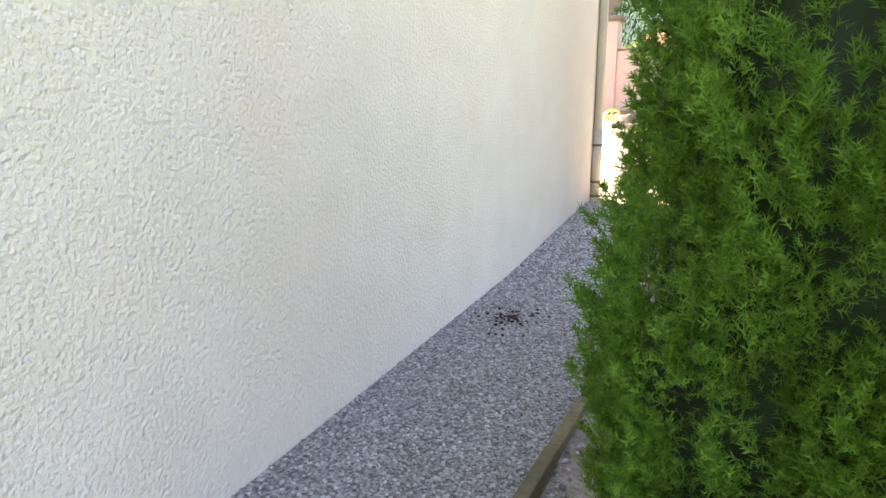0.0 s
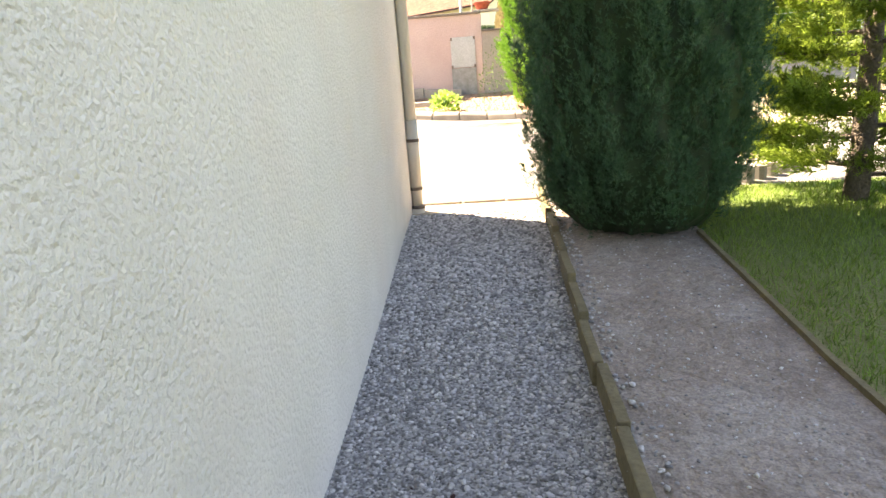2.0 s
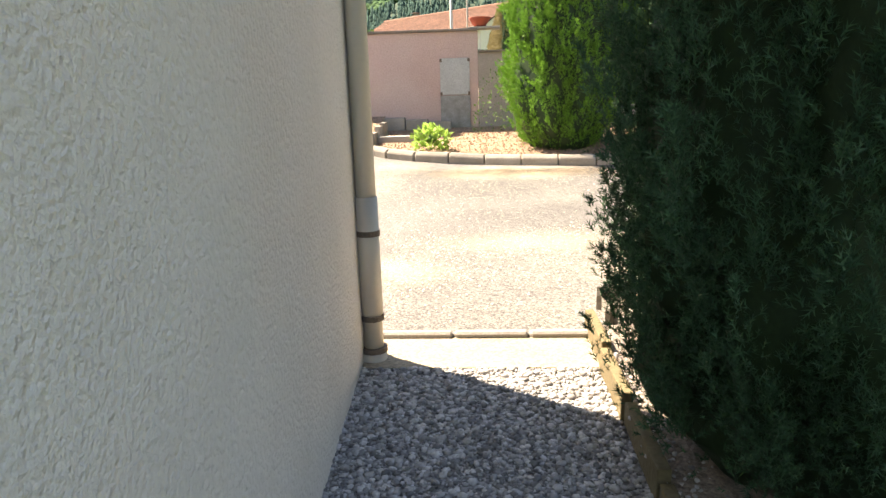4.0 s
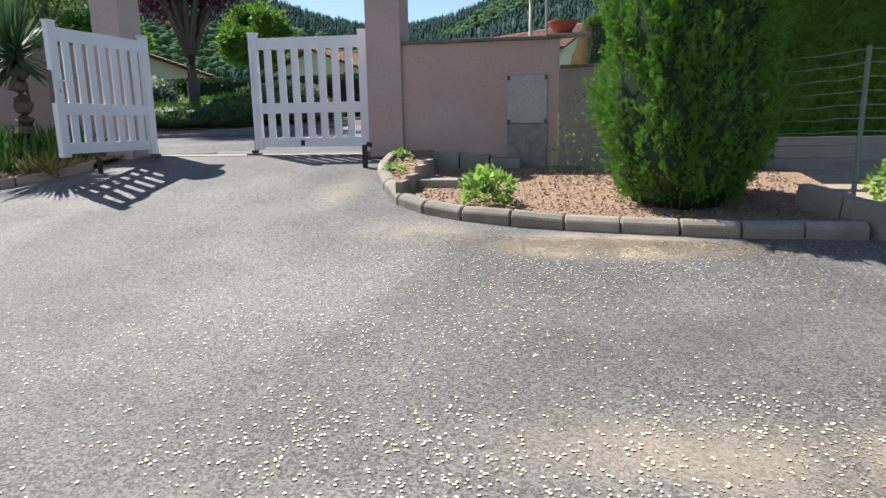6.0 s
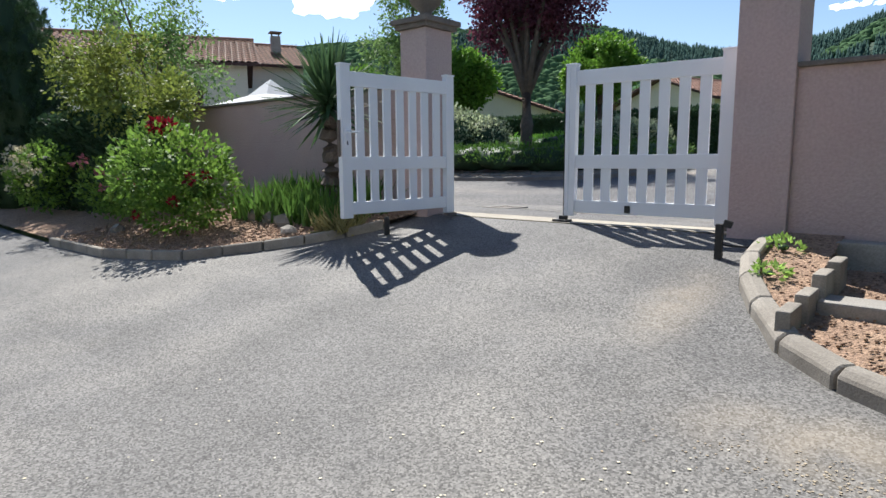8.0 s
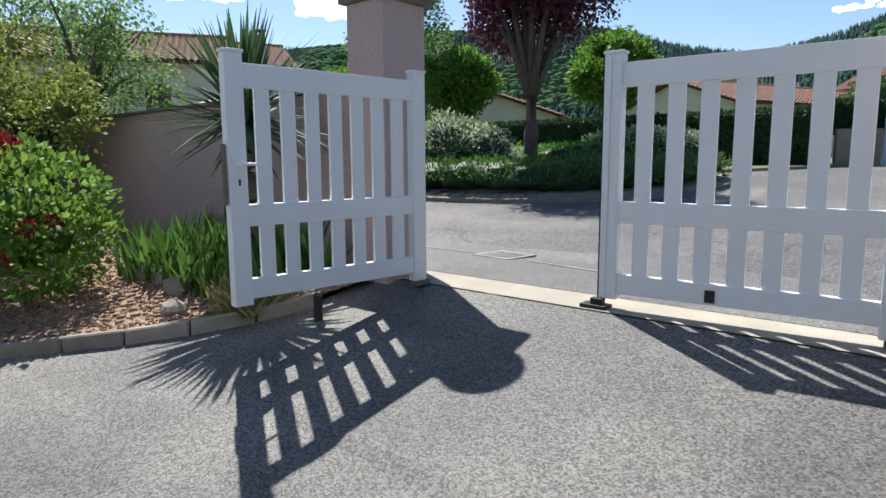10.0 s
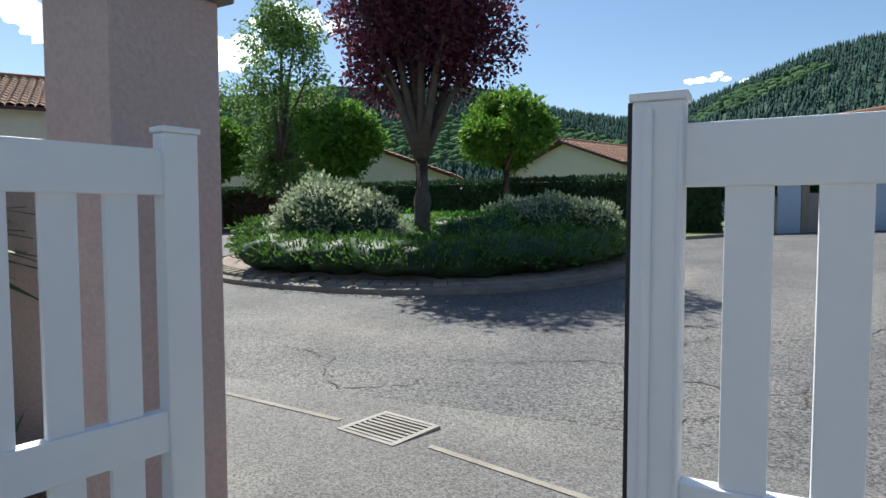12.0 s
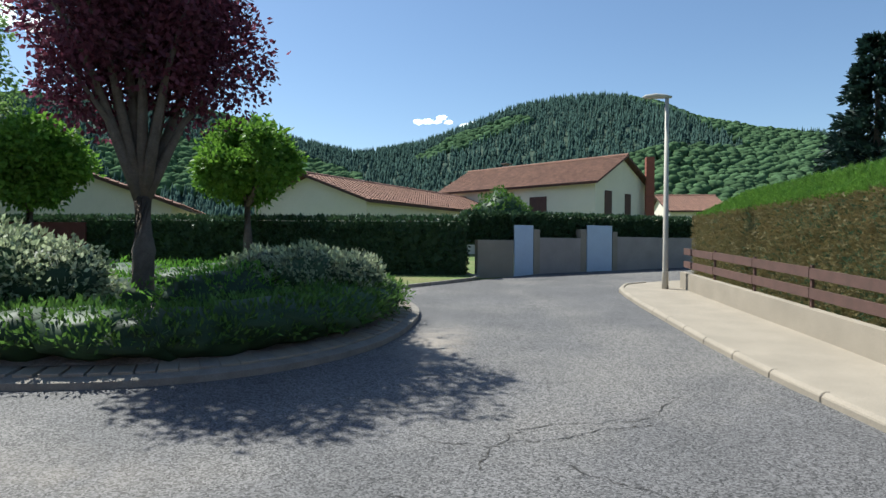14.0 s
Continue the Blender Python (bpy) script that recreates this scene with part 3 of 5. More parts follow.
def kerb(name, label, line, step, width, height, material, lean=0.35):
    t = thing(name, label, "kerb")
    t["kind"] = "structure"
    pts = resample(line, step)
    for a, b in zip(pts, pts[1:]):
        d = (b - a).normalized()
        nrm = Vector((-d.y, d.x, 0))
        bm = bmesh.new()
        prof = [(-width / 2, -0.1), (width / 2, -0.1), (width / 2, height), (-width / 2 + 0.05, height), (-width / 2, height * (1 - lean))]
        rows = []
        for q in (a + d * 0.006, b - d * 0.006):
            z = gzf(q.x, q.y)
            rows.append([bm.verts.new(q + nrm * -w + Vector((0, 0, z + h))) for w, h in prof])
        k = len(prof)
        for i in range(k):
            bm.faces.new((rows[0][i], rows[0][(i + 1) % k], rows[1][(i + 1) % k], rows[1][i]))
        bm.faces.new(rows[0][::-1])
        bm.faces.new(rows[1])
        bmesh.ops.recalc_face_normals(bm, faces=bm.faces[:])
        bmesh.ops.bevel(bm, geom=[e for e in bm.edges], offset=0.012, segments=1, affect="EDGES")
        part("kerb_stone", bm, material, t)
    return t


kerb("kerb", "weathered grey kerb stones around a soil bed", KERB_R[::-1], 0.5, 0.14, 0.13, M_KERB)
kerb("kerb", "low weathered kerb stones along the rose bed", KERB_L[2:], 0.5, 0.13, 0.11, M_KERB)
kerb("kerb", "pale concrete kerb along the pavement", [(-1.72, 10.9), (-1.7, 15.9), (-2.0, 17.4), (-2.27, 19.75), (-2.5, 24), (-2.55, 26.6), (-2.25, 27.8), (-0.9, 29.25)], 1.0, 0.13, 0.115, M_PALECONC)
kerb("kerb", "grey kerb along the dry verge", [(-30, 28.45), (-20, 27.5), (-12, 26.7), (-8.65, 26.3), (-7.45, 28.1), (-6.4, 29.85), (-7, 31.2)], 1.0, 0.13, 0.1, M_KERB)
kerb("edging", "rounded stone edging at the end of the path", [(-0.82, 1.41), (0.45, 1.41)], 0.42, 0.08, 0.035, M_CONCRETE)


# ---- walls and pillars ----
def wall(name, label, dims, material, coping=None, parts=()):
    t = thing(name, label, "wall")
    t["kind"] = "structure"
    bm = bmesh.new()
    box(bm, *dims, 0.008)
    part("wall_body", bm, material, t)
    if coping:
        x0, x1, y0, y1, z0, z1 = dims
        n = max(1, round((x1 - x0) / 1.1))
        for i in range(n):
            boxed("coping_stone", (x0 + (x1 - x0) * i / n + 0.003, x0 + (x1 - x0) * (i + 1) / n - 0.003, y0 - 0.05, y1 + 0.05, z1, z1 + coping), M_COPING, t, 0.012)
    return t


# the house beside the path: its flank leans slightly off the path's line
house = thing("house", "cream roughcast house wall with downpipe", "house")
bm = bmesh.new()
foot = [(-0.30, -14.0), (-0.855, 1.22), (-9.0, 1.22), (-9.0, -14.0)]
lo = [bm.verts.new((x, y, -0.3)) for x, y in foot]
hi = [bm.verts.new((x, y, 5.2)) for x, y in foot]
for i in range(4):
    bm.faces.new((lo[i], lo[(i + 1) % 4], hi[(i + 1) % 4], hi[i]))
bm.faces.new(hi)
bmesh.ops.recalc_face_normals(bm, faces=bm.faces[:])
part("wall", bm, M_STUCCO, house)
bm = bmesh.new()
box(bm, -9.4, -0.3, -14.4, 1.6, 5.2, 5.32)
r0 = [bm.verts.new(p) for p in [(-9.4, -14.4, 5.324), (-0.3, -14.4, 5.324), (-0.3, 1.6, 5.324), (-9.4, 1.6, 5.324), (-4.8, -10, 6.9), (-4.8, -2.8, 6.9)]]
for f in [(0, 1, 4), (1, 2, 5, 4), (2, 3, 5), (3, 0, 4, 5)]:
    bm.faces.new([r0[i] for i in f])
part("roof", bm, M_TILE, house)
pipe = thing("downpipe", "beige plastic downpipe at the house corner", "downpipe", at=(-0.80, 1.12, 0))
bm = bmesh.new()
tube(bm, [(0, 0, 0.3), (0, 0, 5.19)], [0.05, 0.05], 20)
part("pipe", bm, M_PIPE, pipe, smooth=True)
bm = bmesh.new()
tube(bm, [(0, 0, 0.58), (0, 0, 1.2)], [0.056, 0.056], 20)
part("socket", bm, M_PIPE, pipe, smooth=True)
for z in (0.58, 1.02):
    bm = bmesh.new()
    tube(bm, [(0, 0, z - 0.014), (0, 0, z + 0.014)], [0.061, 0.061], 20)
    box(bm, -0.10, -0.04, -0.012, 0.012, z - 0.012, z + 0.012)
    part("clamp", bm, M_BAND, pipe)
bm = bmesh.new()
tube(bm, [(0, 0, 0.25), (0, 0, 0.4)], [0.068, 0.066], 20)
part("foot", bm, M_PIPE, pipe, smooth=True)
bm = bmesh.new()
tube(bm, [(0, 0, 0.395), (0, 0, 0.42)], [0.071, 0.069], 20)
part("joint_ring", bm, M_BAND, pipe)
wr = wall("wall_pink", "pink rendered garden wall with dark coping", (-2.4, -0.24, 9.82, 10.06, 0.9, 2.83), M_PINK, 0.045)
wall("wall_grey", "lower weathered grey garden wall", (-0.237, 2.4, 9.825, 10.05, 0.8, 2.46), M_GREYWALL, 0.035)
wall("wall_left", "long pink rendered garden wall with coping", (-26, -7.125, 9.95, 10.17, 1.0, 3.05), M_PINK, 0.045)


def pillar(label, x0, x1, y0, y1, top, urn):
    t = thing("gate_pillar", label, "pillar", "gate pillars", ((x0 + x1) / 2, (y0 + y1) / 2, gzf(x0, y0)))
    z = t.location.z
    w, d = (x1 - x0) / 2, (y1 - y0) / 2
    boxed("shaft", (-w, w, -d, d, -0.3, top - z), M_PINK, t, 0.015)
    bm = bmesh.new()
    box(bm, -w - 0.05, w + 0.05, -d - 0.05, d + 0.05, top - z, top - z + 0.06, 0.01)
    box(bm, -w - 0.09, w + 0.09, -d - 0.09, d + 0.09, top - z + 0.06, top - z + 0.13, 0.01)
    part("capstone", bm, M_COPING, t)
    if urn:
        u = thing("stone_urn", "dark round stone urn on a pillar", "urn", "urns", ((x0 + x1) / 2, (y0 + y1) / 2, top + 0.13))
        bm = bmesh.new()
        tube(bm, [(0, 0, 0), (0, 0, 0.04), (0, 0, 0.07), (0, 0, 0.12), (0, 0, 0.22), (0, 0, 0.32), (0, 0, 0.36), (0, 0, 0.38)], [0.15, 0.14, 0.07, 0.09, 0.2, 0.24, 0.22, 0.27], 24)
        part("bowl", bm, M_COPING, u, smooth=True)
    return t


pillar("pink rendered gate pillar with a stone cap", -2.9, -2.4, 9.76, 10.3, 3.52, True)
pillar("pink rendered gate pillar with a stone cap", -7.12, -6.66, 9.72, 10.24, 3.74, True)

# hatch in the wall
hatch = thing("wall_hatch", "weathered grey two-part hatch door in the wall", "hatch", at=(-0.66, 9.82, 1.14))
boxed("upper_panel", (-0.265, 0.265, -0.03, 0.0, 0.60, 1.235), M_HATCH, hatch, 0.006)
boxed("lower_panel", (-0.27, 0.27, -0.035, 0.0, 0.0, 0.585), M_HATCHLOW, hatch, 0.006)
for z in (0.62, 1.2):
    for x in (-0.25, 0.25):
        boxed("hinge", (x - 0.02, x + 0.02, -0.045, -0.028, z - 0.03, z + 0.03), M_BAND, hatch)
boxed("sill", (-0.3, 0.3, -0.06, 0.0, -0.04, -0.003), M_CONCRETE, hatch, 0.006)

pot = thing("flower_pot", "red clay bowl on a wall-top slab", "flower pot", at=(-0.2, 9.93, 2.9))
bm = bmesh.new()
tube(bm, [(0, 0, 0), (0, 0, 0.03), (0, 0, 0.13), (0, 0, 0.16), (0, 0, 0.16), (0, 0, 0.1)], [0.1, 0.12, 0.18, 0.2, 0.175, 0.15], 22)
part("bowl", bm, M_POT, pot, smooth=True)
slab = boxed("wall_slab", (-0.42, 0.16, 9.78, 10.1, 2.862, 2.9), M_CONCRETE, None, 0.008)
tagged(slab, "thin concrete slab on the wall end", "slab")
bm = bmesh.new()
tube(bm, [(-0.42, 10.02, 2.9), (-0.42, 10.02, 4.6)], [0.018, 0.015], 8)
tagged(part("pole", bm, M_LAMP), "thin pale pole behind the wall", "pole")

# stepped ledge and dividing stones in the bed
ledge = thing("wall_ledge", "dark concrete ledge blocks along the wall foot", "ledge")
for i in range(3):
    boxed("block", (-1.98 + i * 0.42, -1.58 + i * 0.42, 9.58, 9.81, 0.9, 1.36 - i * 0.04), M_CONCRETE, ledge, 0.015)
boxed("step_slab", (-1.88, -1.15, 8.3, 8.6, 0.8, 1.10), M_CONCRETE, ledge, 0.02)
divider = thing("stone_divider", "upright edging stones across the soil bed", "edging")
for i in range(4):
    y = 7.7 + i * 0.36
    boxed("stone", (-2.0 + i * 0.03, -1.91 + i * 0.03, y, y + 0.33, 0.7, gzf(-2, y) + 0.2 - 0.02 * (i % 2)), M_KERB, divider, 0.015)


# ---- gate ----
def gate_leaf(label, length, height, m, lock):
    """Built along +x from the hinge post, then set in place."""
    t = thing("gate_leaf", label, "gate", "gate leaves")
    for nm, x in (("hinge_stile", 0.0), ("lock_stile", length - 0.13)):
        bm = bmesh.new()
        box(bm, x, x + 0.13, -0.04, 0.04, 0.06 if x else 0.03, height, 0.008)
        box(bm, x - 0.008, x + 0.138, -0.048, 0.048, height, height + 0.022, 0.006)
        st = part(nm, bm, M_PVC, t)
    for nm, z0, z1 in (("top_rail", height - 0.22, height - 0.06), ("middle_rail", 0.60, 0.75), ("bottom_rail", 0.10, 0.24)):
        boxed(nm, (0.128, length - 0.128, -0.028, 0.028, z0, z1), M_PVC, t, 0.006)
    n = 7
    gap = (length - 0.26 - n * 0.11) / (n + 1)
    for i in range(n):
        x = 0.13 + gap + 0.055 + i * (gap + 0.11)
        boxed("slat", (x - 0.055, x + 0.055, -0.014, 0.014, 0.23, 0.61), M_PVC, t, 0.004)
        boxed("slat", (x - 0.055, x + 0.055, -0.014, 0.014, 0.74, height - 0.21), M_PVC, t, 0.004)
    bm = bmesh.new()
    box(bm, -0.03, 0.1, -0.05, 0.05, -0.01, 0.028)
    tube(bm, [(0.02, 0, 0.02), (0.02, 0, 0.06)], [0.03, 0.03], 12)
    part("pivot", bm, M_COPING, t)
    if lock:
        bm = bmesh.new()
        tube(bm, [(length - 0.065, 0.05, 1.02), (length - 0.065, 0.09, 1.02), (length - 0.2, 0.09, 1.02)], [0.012, 0.012, 0.01], 8)
        box(bm, length - 0.09, length - 0.04, 0.038, 0.052, 0.86, 1.06, 0.003)
        part("lever_handle", bm, M_PVC, t)
        boxed("keyhole", (length - 0.072, length - 0.058, 0.05, 0.056, 0.88, 0.92), M_BLACK, t)
        boxed("latch_plate", (length + 0.012, length + 0.02, -0.025, 0.025, 0.75, 1.15), M_BAND, t)
    else:
        boxed("rubber_seal", (length + 0.001, length + 0.012, -0.03, 0.03, 0.06, height), M_BLACK, t)
        for e0, e1 in ((1.652, 1.664), (length - 0.055, length - 0.03)):
            boxed("cover_strip", (e0, e1, 0.038, 0.056, 0.08, height - 0.02), M_PVC, t, 0.007)
        boxed("floor_bolt", (1.0, 1.06, 0.026, 0.045, 0.12, 0.2), M_BLACK, t, 0.004)
    t.matrix_basis = m
    return t


GZ = 1.345
gate_leaf("white plastic gate leaf standing closed", 1.78, 1.74, pose(-2.98, 10.1, GZ, 0, 0, 183.5), False)
gate_leaf("white plastic gate leaf swung open into the drive", 1.70, 1.74, pose(-6.32, 9.82, GZ, 0, 0, -97.0), True)

stop = thing("gate_stop", "black metal gate stop post", "gate stop", "gate stops", (-2.78, 9.15, gzf(-2.78, 9.15)))
bm = bmesh.new()
box(bm, -0.03, 0.03, -0.03, 0.03, -0.05, 0.3, 0.006)
box(bm, -0.05, 0.02, -0.02, 0.02, 0.28, 0.34, 0.006, pose(0, 0, 0, 0, 15, 0))
tube(bm, [(0.03, 0, 0.12), (0.3, 0.12, 0.1)], [0.01, 0.01], 6)
part("post", bm, M_BLACK, stop)
stop2 = thing("gate_stop", "short black peg under the open gate leaf", "gate stop", "gate stops", (-6.6, 8.9, gzf(-6.6, 8.9)))
bm = bmesh.new()
tube(bm, [(0, 0, -0.05), (0, 0, 0.2), (0, 0, 0.22)], [0.035, 0.035, 0.02], 12)
part("peg", bm, M_BLACK, stop2)
catch = thing("gate_catch", "dark metal floor catch at the gate", "gate catch", at=(-4.77, 9.95, gzf(-4.77, 9.95) + 0.006))
bm = bmesh.new()
box(bm, -0.1, 0.1, -0.06, 0.06, 0, 0.025, 0.006)
box(bm, -0.03, 0.06, -0.03, 0.03, 0.02, 0.07, 0.006)
part("plate", bm, M_BLACK, catch)

# ---- path side ----
board = thing("edging_slabs", "mossy edging slabs along the gravel path", "edging")
y = -9.0
while y < 1.3:
    h = gzf(0.36, y) + 0.13 + RNG.uniform(-0.02, 0.02)
    boxed("slab", (0.335, 0.385, y, y + 0.49, gzf(0.36, y) - 0.1, h), M_OLDWOOD, board, 0.008, m=Matrix.Translation((RNG.uniform(-0.01, 0.01), 0, 0)))
    y += 0.5
plank = thing("edging_plank", "long weathered edging plank beside the lawn", "edging")
bm = bmesh.new()
box(bm, 1.335, 1.365, -9, -0.15, 0, 1)
for y in (-8, -2):
    bmesh.ops.bisect_plane(bm, geom=bm.verts[:] + bm.edges[:] + bm.faces[:], plane_co=(0, y, 0), plane_no=(0, 1, 0))
for v in bm.verts:
    v.co.z = gzf(v.co.x, v.co.y) + (0.10 if v.co.z > 0.5 else -0.15)
part("plank", bm, M_OLDWOOD, plank)
x, y = scatter_in([(-0.8, -9), (0.33, -9), (0.33, 1.0), (-0.88, 1.0)], 44000, RNG)
dens = np.clip(0.85 + 0.1 * (y + 1.6), 0.7, 1.0)
k = RNG.uniform(0, 1, len(x)) < dens
x, y = x[k], y[k]
size = RNG.uniform(0.004, 0.0115, len(x)) * (1 + np.clip((y + 3.2) / 2.6, 0, 1) * RNG.uniform(0, 1.1, len(x)))
pebbles("gravel", x, y, size, M_STONE, RNG, "loose crushed grey stone", "gravel")
x, y = scatter_in([(0.34, -9), (0.48, -9), (0.48, 1.3), (0.34, 1.3)], 900, RNG)
pebbles("small_stones", x, y, RNG.uniform(0.004, 0.015, len(x)), M_STONE, RNG, "small stones along the edging slabs", "stones", lift=0.08)
x, y = scatter_in([(0.4, -9), (1.33, -9), (1.33, 1.3), (0.4, 1.3)], 2200, RNG)
pebbles("grit", x, y, RNG.uniform(0.003, 0.010, len(x)), M_STONE, RNG, "fine grit on dry soil", "grit", lift=0.07)
a, r = RNG.uniform(0, 6.28, 90), np.abs(RNG.normal(0, 0.12, 90))
pebbles("fallen_berries", -0.36 + r * np.cos(a), -2.95 + 1.4 * r * np.sin(a), RNG.uniform(0.006, 0.014, 90), M_ROTPETAL, RNG, "dark red fallen berries on gravel", "berries", lift=0.012)

# ---- conifers by the path ----
COLUMN = [(0, 0.62), (0.06, 0.85), (0.2, 1.0), (0.45, 0.97), (0.7, 0.75), (0.88, 0.42), (1.0, 0.06)]
TAPER = [(0, 0.8), (0.08, 0.98), (0.18, 1.0), (0.35, 0.95), (0.5, 0.86), (0.75, 0.55), (1.0, 0.08)]
EGG = [(0, 0.64), (0.05, 0.9), (0.15, 0.99), (0.4, 1.0), (0.62, 0.94), (0.82, 0.7), (0.94, 0.4), (1.0, 0.1)]
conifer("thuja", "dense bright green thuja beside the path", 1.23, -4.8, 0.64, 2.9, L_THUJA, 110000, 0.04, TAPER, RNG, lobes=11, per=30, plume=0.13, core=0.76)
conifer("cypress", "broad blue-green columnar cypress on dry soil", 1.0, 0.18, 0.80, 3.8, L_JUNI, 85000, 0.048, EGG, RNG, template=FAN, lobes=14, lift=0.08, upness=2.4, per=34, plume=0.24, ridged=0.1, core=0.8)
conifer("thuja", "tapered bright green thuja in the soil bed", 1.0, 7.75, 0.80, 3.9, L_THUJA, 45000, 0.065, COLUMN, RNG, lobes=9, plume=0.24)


def layered_conifer(name, label, x, y, height, reach, material, rng):
    """A young conifer: a stem with whorls of rising limbs, each carrying flat upright sprays."""
    t = thing(name, label, "conifer", "", (x, y, gzf(x, y)))
    bm = bmesh.new()
    tube(bm, [(0, 0, -0.1), (0.02, 0, 0.6), (0, 0.02, height)], [0.11, 0.085, 0.015], 10)
    part("trunk", bm, M_BARK, t, smooth=True)
    bm = bmesh.new()
    P, U = [], []
    for k in range(44):
        h = 0.22 + (height - 0.45) * k / 44
        a = k * 2.4 + rng.normal(0, 0.2)
        L = reach * (1 - (h / height) ** 1.6) * rng.uniform(0.75, 1.1) + 0.2
        d = Vector((math.cos(a), math.sin(a), 0))
        pts = [Vector((0, 0, h)) + d * (L * q) + Vector((0, 0, 0.16 * L * q * q - 0.05 * L * q)) for q in (0, 0.4, 0.75, 1.0)]
        tube(bm, pts, [0.022, 0.015, 0.01, 0.004], 5)
        n = int(520 * L)
        q = rng.uniform(0.18, 1.05, n)
        side = rng.normal(0, 1, n) * 0.20 * L * (1.15 - q)
        P.append(np.stack([d.x * L * q - d.y * side, d.y * L * q + d.x * side, h + 0.16 * L * q * q - 0.05 * L * q + rng.normal(0.02, 0.045, n)], 1))
        U.append(np.stack([d.x * 0.9 - d.y * np.sign(side) * 0.5, d.y * 0.9 + d.x * np.sign(side) * 0.5, np.full(n, 0.45)], 1))
    part("limbs", bm, M_BARK, t)["kind"] = "stuff"
    big("crown", *strew(FAN, np.concatenate(P), np.concatenate(U), 0.13, rng, 0.3), material, t)
    return t


layered_conifer("cypress_tree", "feathery yellow-green cypress with layered limbs on the lawn", 2.82, 0.65, 3.9, 1.25, L_YELLOW, RNG)

# ---- lawn ----
x, y = scatter_in([(1.4, -5), (5.5, -5), (5.5, 1.3), (1.42, 1.3)], 60000, RNG)
pts = np.stack([x, y, gz(x, y) + 0.025], 1)
grass = big("grass", *strew(BLADE, pts, np.tile([0, 0, 1.0], (len(x), 1)), 0.055, RNG, 0.45), L_GRASS)
tagged(grass, "short patchy lawn grass", "grass", "", "stuff")
edge = thing("log_edging", "low rounded log edging behind the lawn", "edging")
for i in range(12):
    bm = bmesh.new()
    px, py = 1.7 + i * 0.16, 1.15 + i * 0.12
    tube(bm, [(px, py, 0.2), (px, py, gzf(px, py) + 0.13), (px, py, gzf(px, py) + 0.16)], [0.075, 0.075, 0.045], 10)
    part("log", bm, M_CONCRETE, edge)


# ---- yuccas ----
def yucca(label, x, y, trunk, n, blade, lo=-0.5, z=None):
    t = thing("yucca", label, "yucca", "", (x, y, gzf(x, y) + 0.06 if z is None else z))
    if trunk:
        bm = bmesh.new()
        k = 14
        tube(bm, [(0.02 * math.sin(i), 0.02 * math.cos(i * 2), trunk * i / k - 0.1) for i in range(k + 1)], [0.11 + 0.025 * (i % 2) for i in range(k + 1)], 12)
        part("trunk", bm, M_BARK, t)
    V, T = [], []
    for i in range(n):
        a, e = RNG.uniform(0, 6.283), RNG.uniform(lo, 1.45)
        L = blade * RNG.uniform(0.75, 1.1)
        d = Vector((math.cos(a), math.sin(a), 0))
        s = Vector((-d.y, d.x, 0))
        sag = 0.10 * L * math.cos(e)
        c = Vector((0, 0, trunk + RNG.uniform(-0.08, 0.12)))
        b = len(V)
        for f, w in ((0.03, 0.018), (0.3, 0.026), (0.7, 0.020), (1.0, 0.002)):
            p = c + (d * math.cos(e) + Vector((0, 0, math.sin(e)))) * L * f - Vector((0, 0, sag * f * f))
            V += [p - s * w, p + s * w + Vector((0, 0, 0.004))]
        for q in range(3):
            T += [(b + 2 * q, b + 2 * q + 1, b + 2 * q + 3), (b + 2 * q, b + 2 * q + 3, b + 2 * q + 2)]
    big("blades", np.array(V), np.array(T), L_YUCCA, t)["kind"] = "stuff"
    return t


yucca("tall yucca with a shaggy trunk beside the gate", -8.05, 9.25, 1.5, 230, 0.98)
yucca("low spiky yucca in a round stone planter", 1.28, 1.7, 0.14, 140, 0.95, 0.12)
planter = thing("round_planter", "round planter edged with rough stones", "planter", at=(1.3, 1.66, gzf(1.3, 1.66)))
for i in range(16):
    a = i / 16 * 6.283
    boxed("stone", (0.70, 0.81, -0.135, 0.135, -0.05, 0.085 + 0.025 * math.sin(i * 3)), M_KERB, planter, 0.03, m=pose(0, 0, 0, 0, 0, math.degrees(a)))
bm = bmesh.new()
bmesh.ops.create_cone(bm, cap_ends=True, segments=24, radius1=0.72, radius2=0.7, depth=0.1, matrix=Matrix.Translation((0, 0, 0.05)))
part("soil", bm, M_SOIL, planter)

# ---- right bed ----
bushy("leafy_plant", "bright lime-green leafy plant in the bed", -0.95, 7.45, [(0, 0, 0.16, 0.24, 0.24, 0.17)], L_LIME, 330, 0.09, RNG, "plant", core=0.35, up=0.8, core_mat=L_COVER, z=gzf(-0.95, 7.45) + 0.07)
bushy("leafy_plant", "thin grey-green flowering weed by the hatch", -0.05, 9.0, [(0, 0, 0.25, 0.34, 0.25, 0.3), (0.1, 0, 0.6, 0.3, 0.2, 0.4)], L_COVER, 260, 0.045, RNG, "plant", core=0.03, up=1.2, z=gzf(0, 9.0) + 0.07)
bushy("leafy_plant", "small yellow-green seedling in the soil", -2.25, 8.6, [(0, 0, 0.04, 0.12, 0.12, 0.07)], L_LIME, 120, 0.05, RNG, "plant", core=0.3, z=gzf(-2.25, 8.6) + 0.07)
bushy("leafy_plant", "small yellow-green seedling in the soil", -2.3, 9.25, [(0, 0, 0.04, 0.14, 0.12, 0.08)], L_LIME, 120, 0.05, RNG, "plant", core=0.3, z=gzf(-2.3, 9.25) + 0.07)
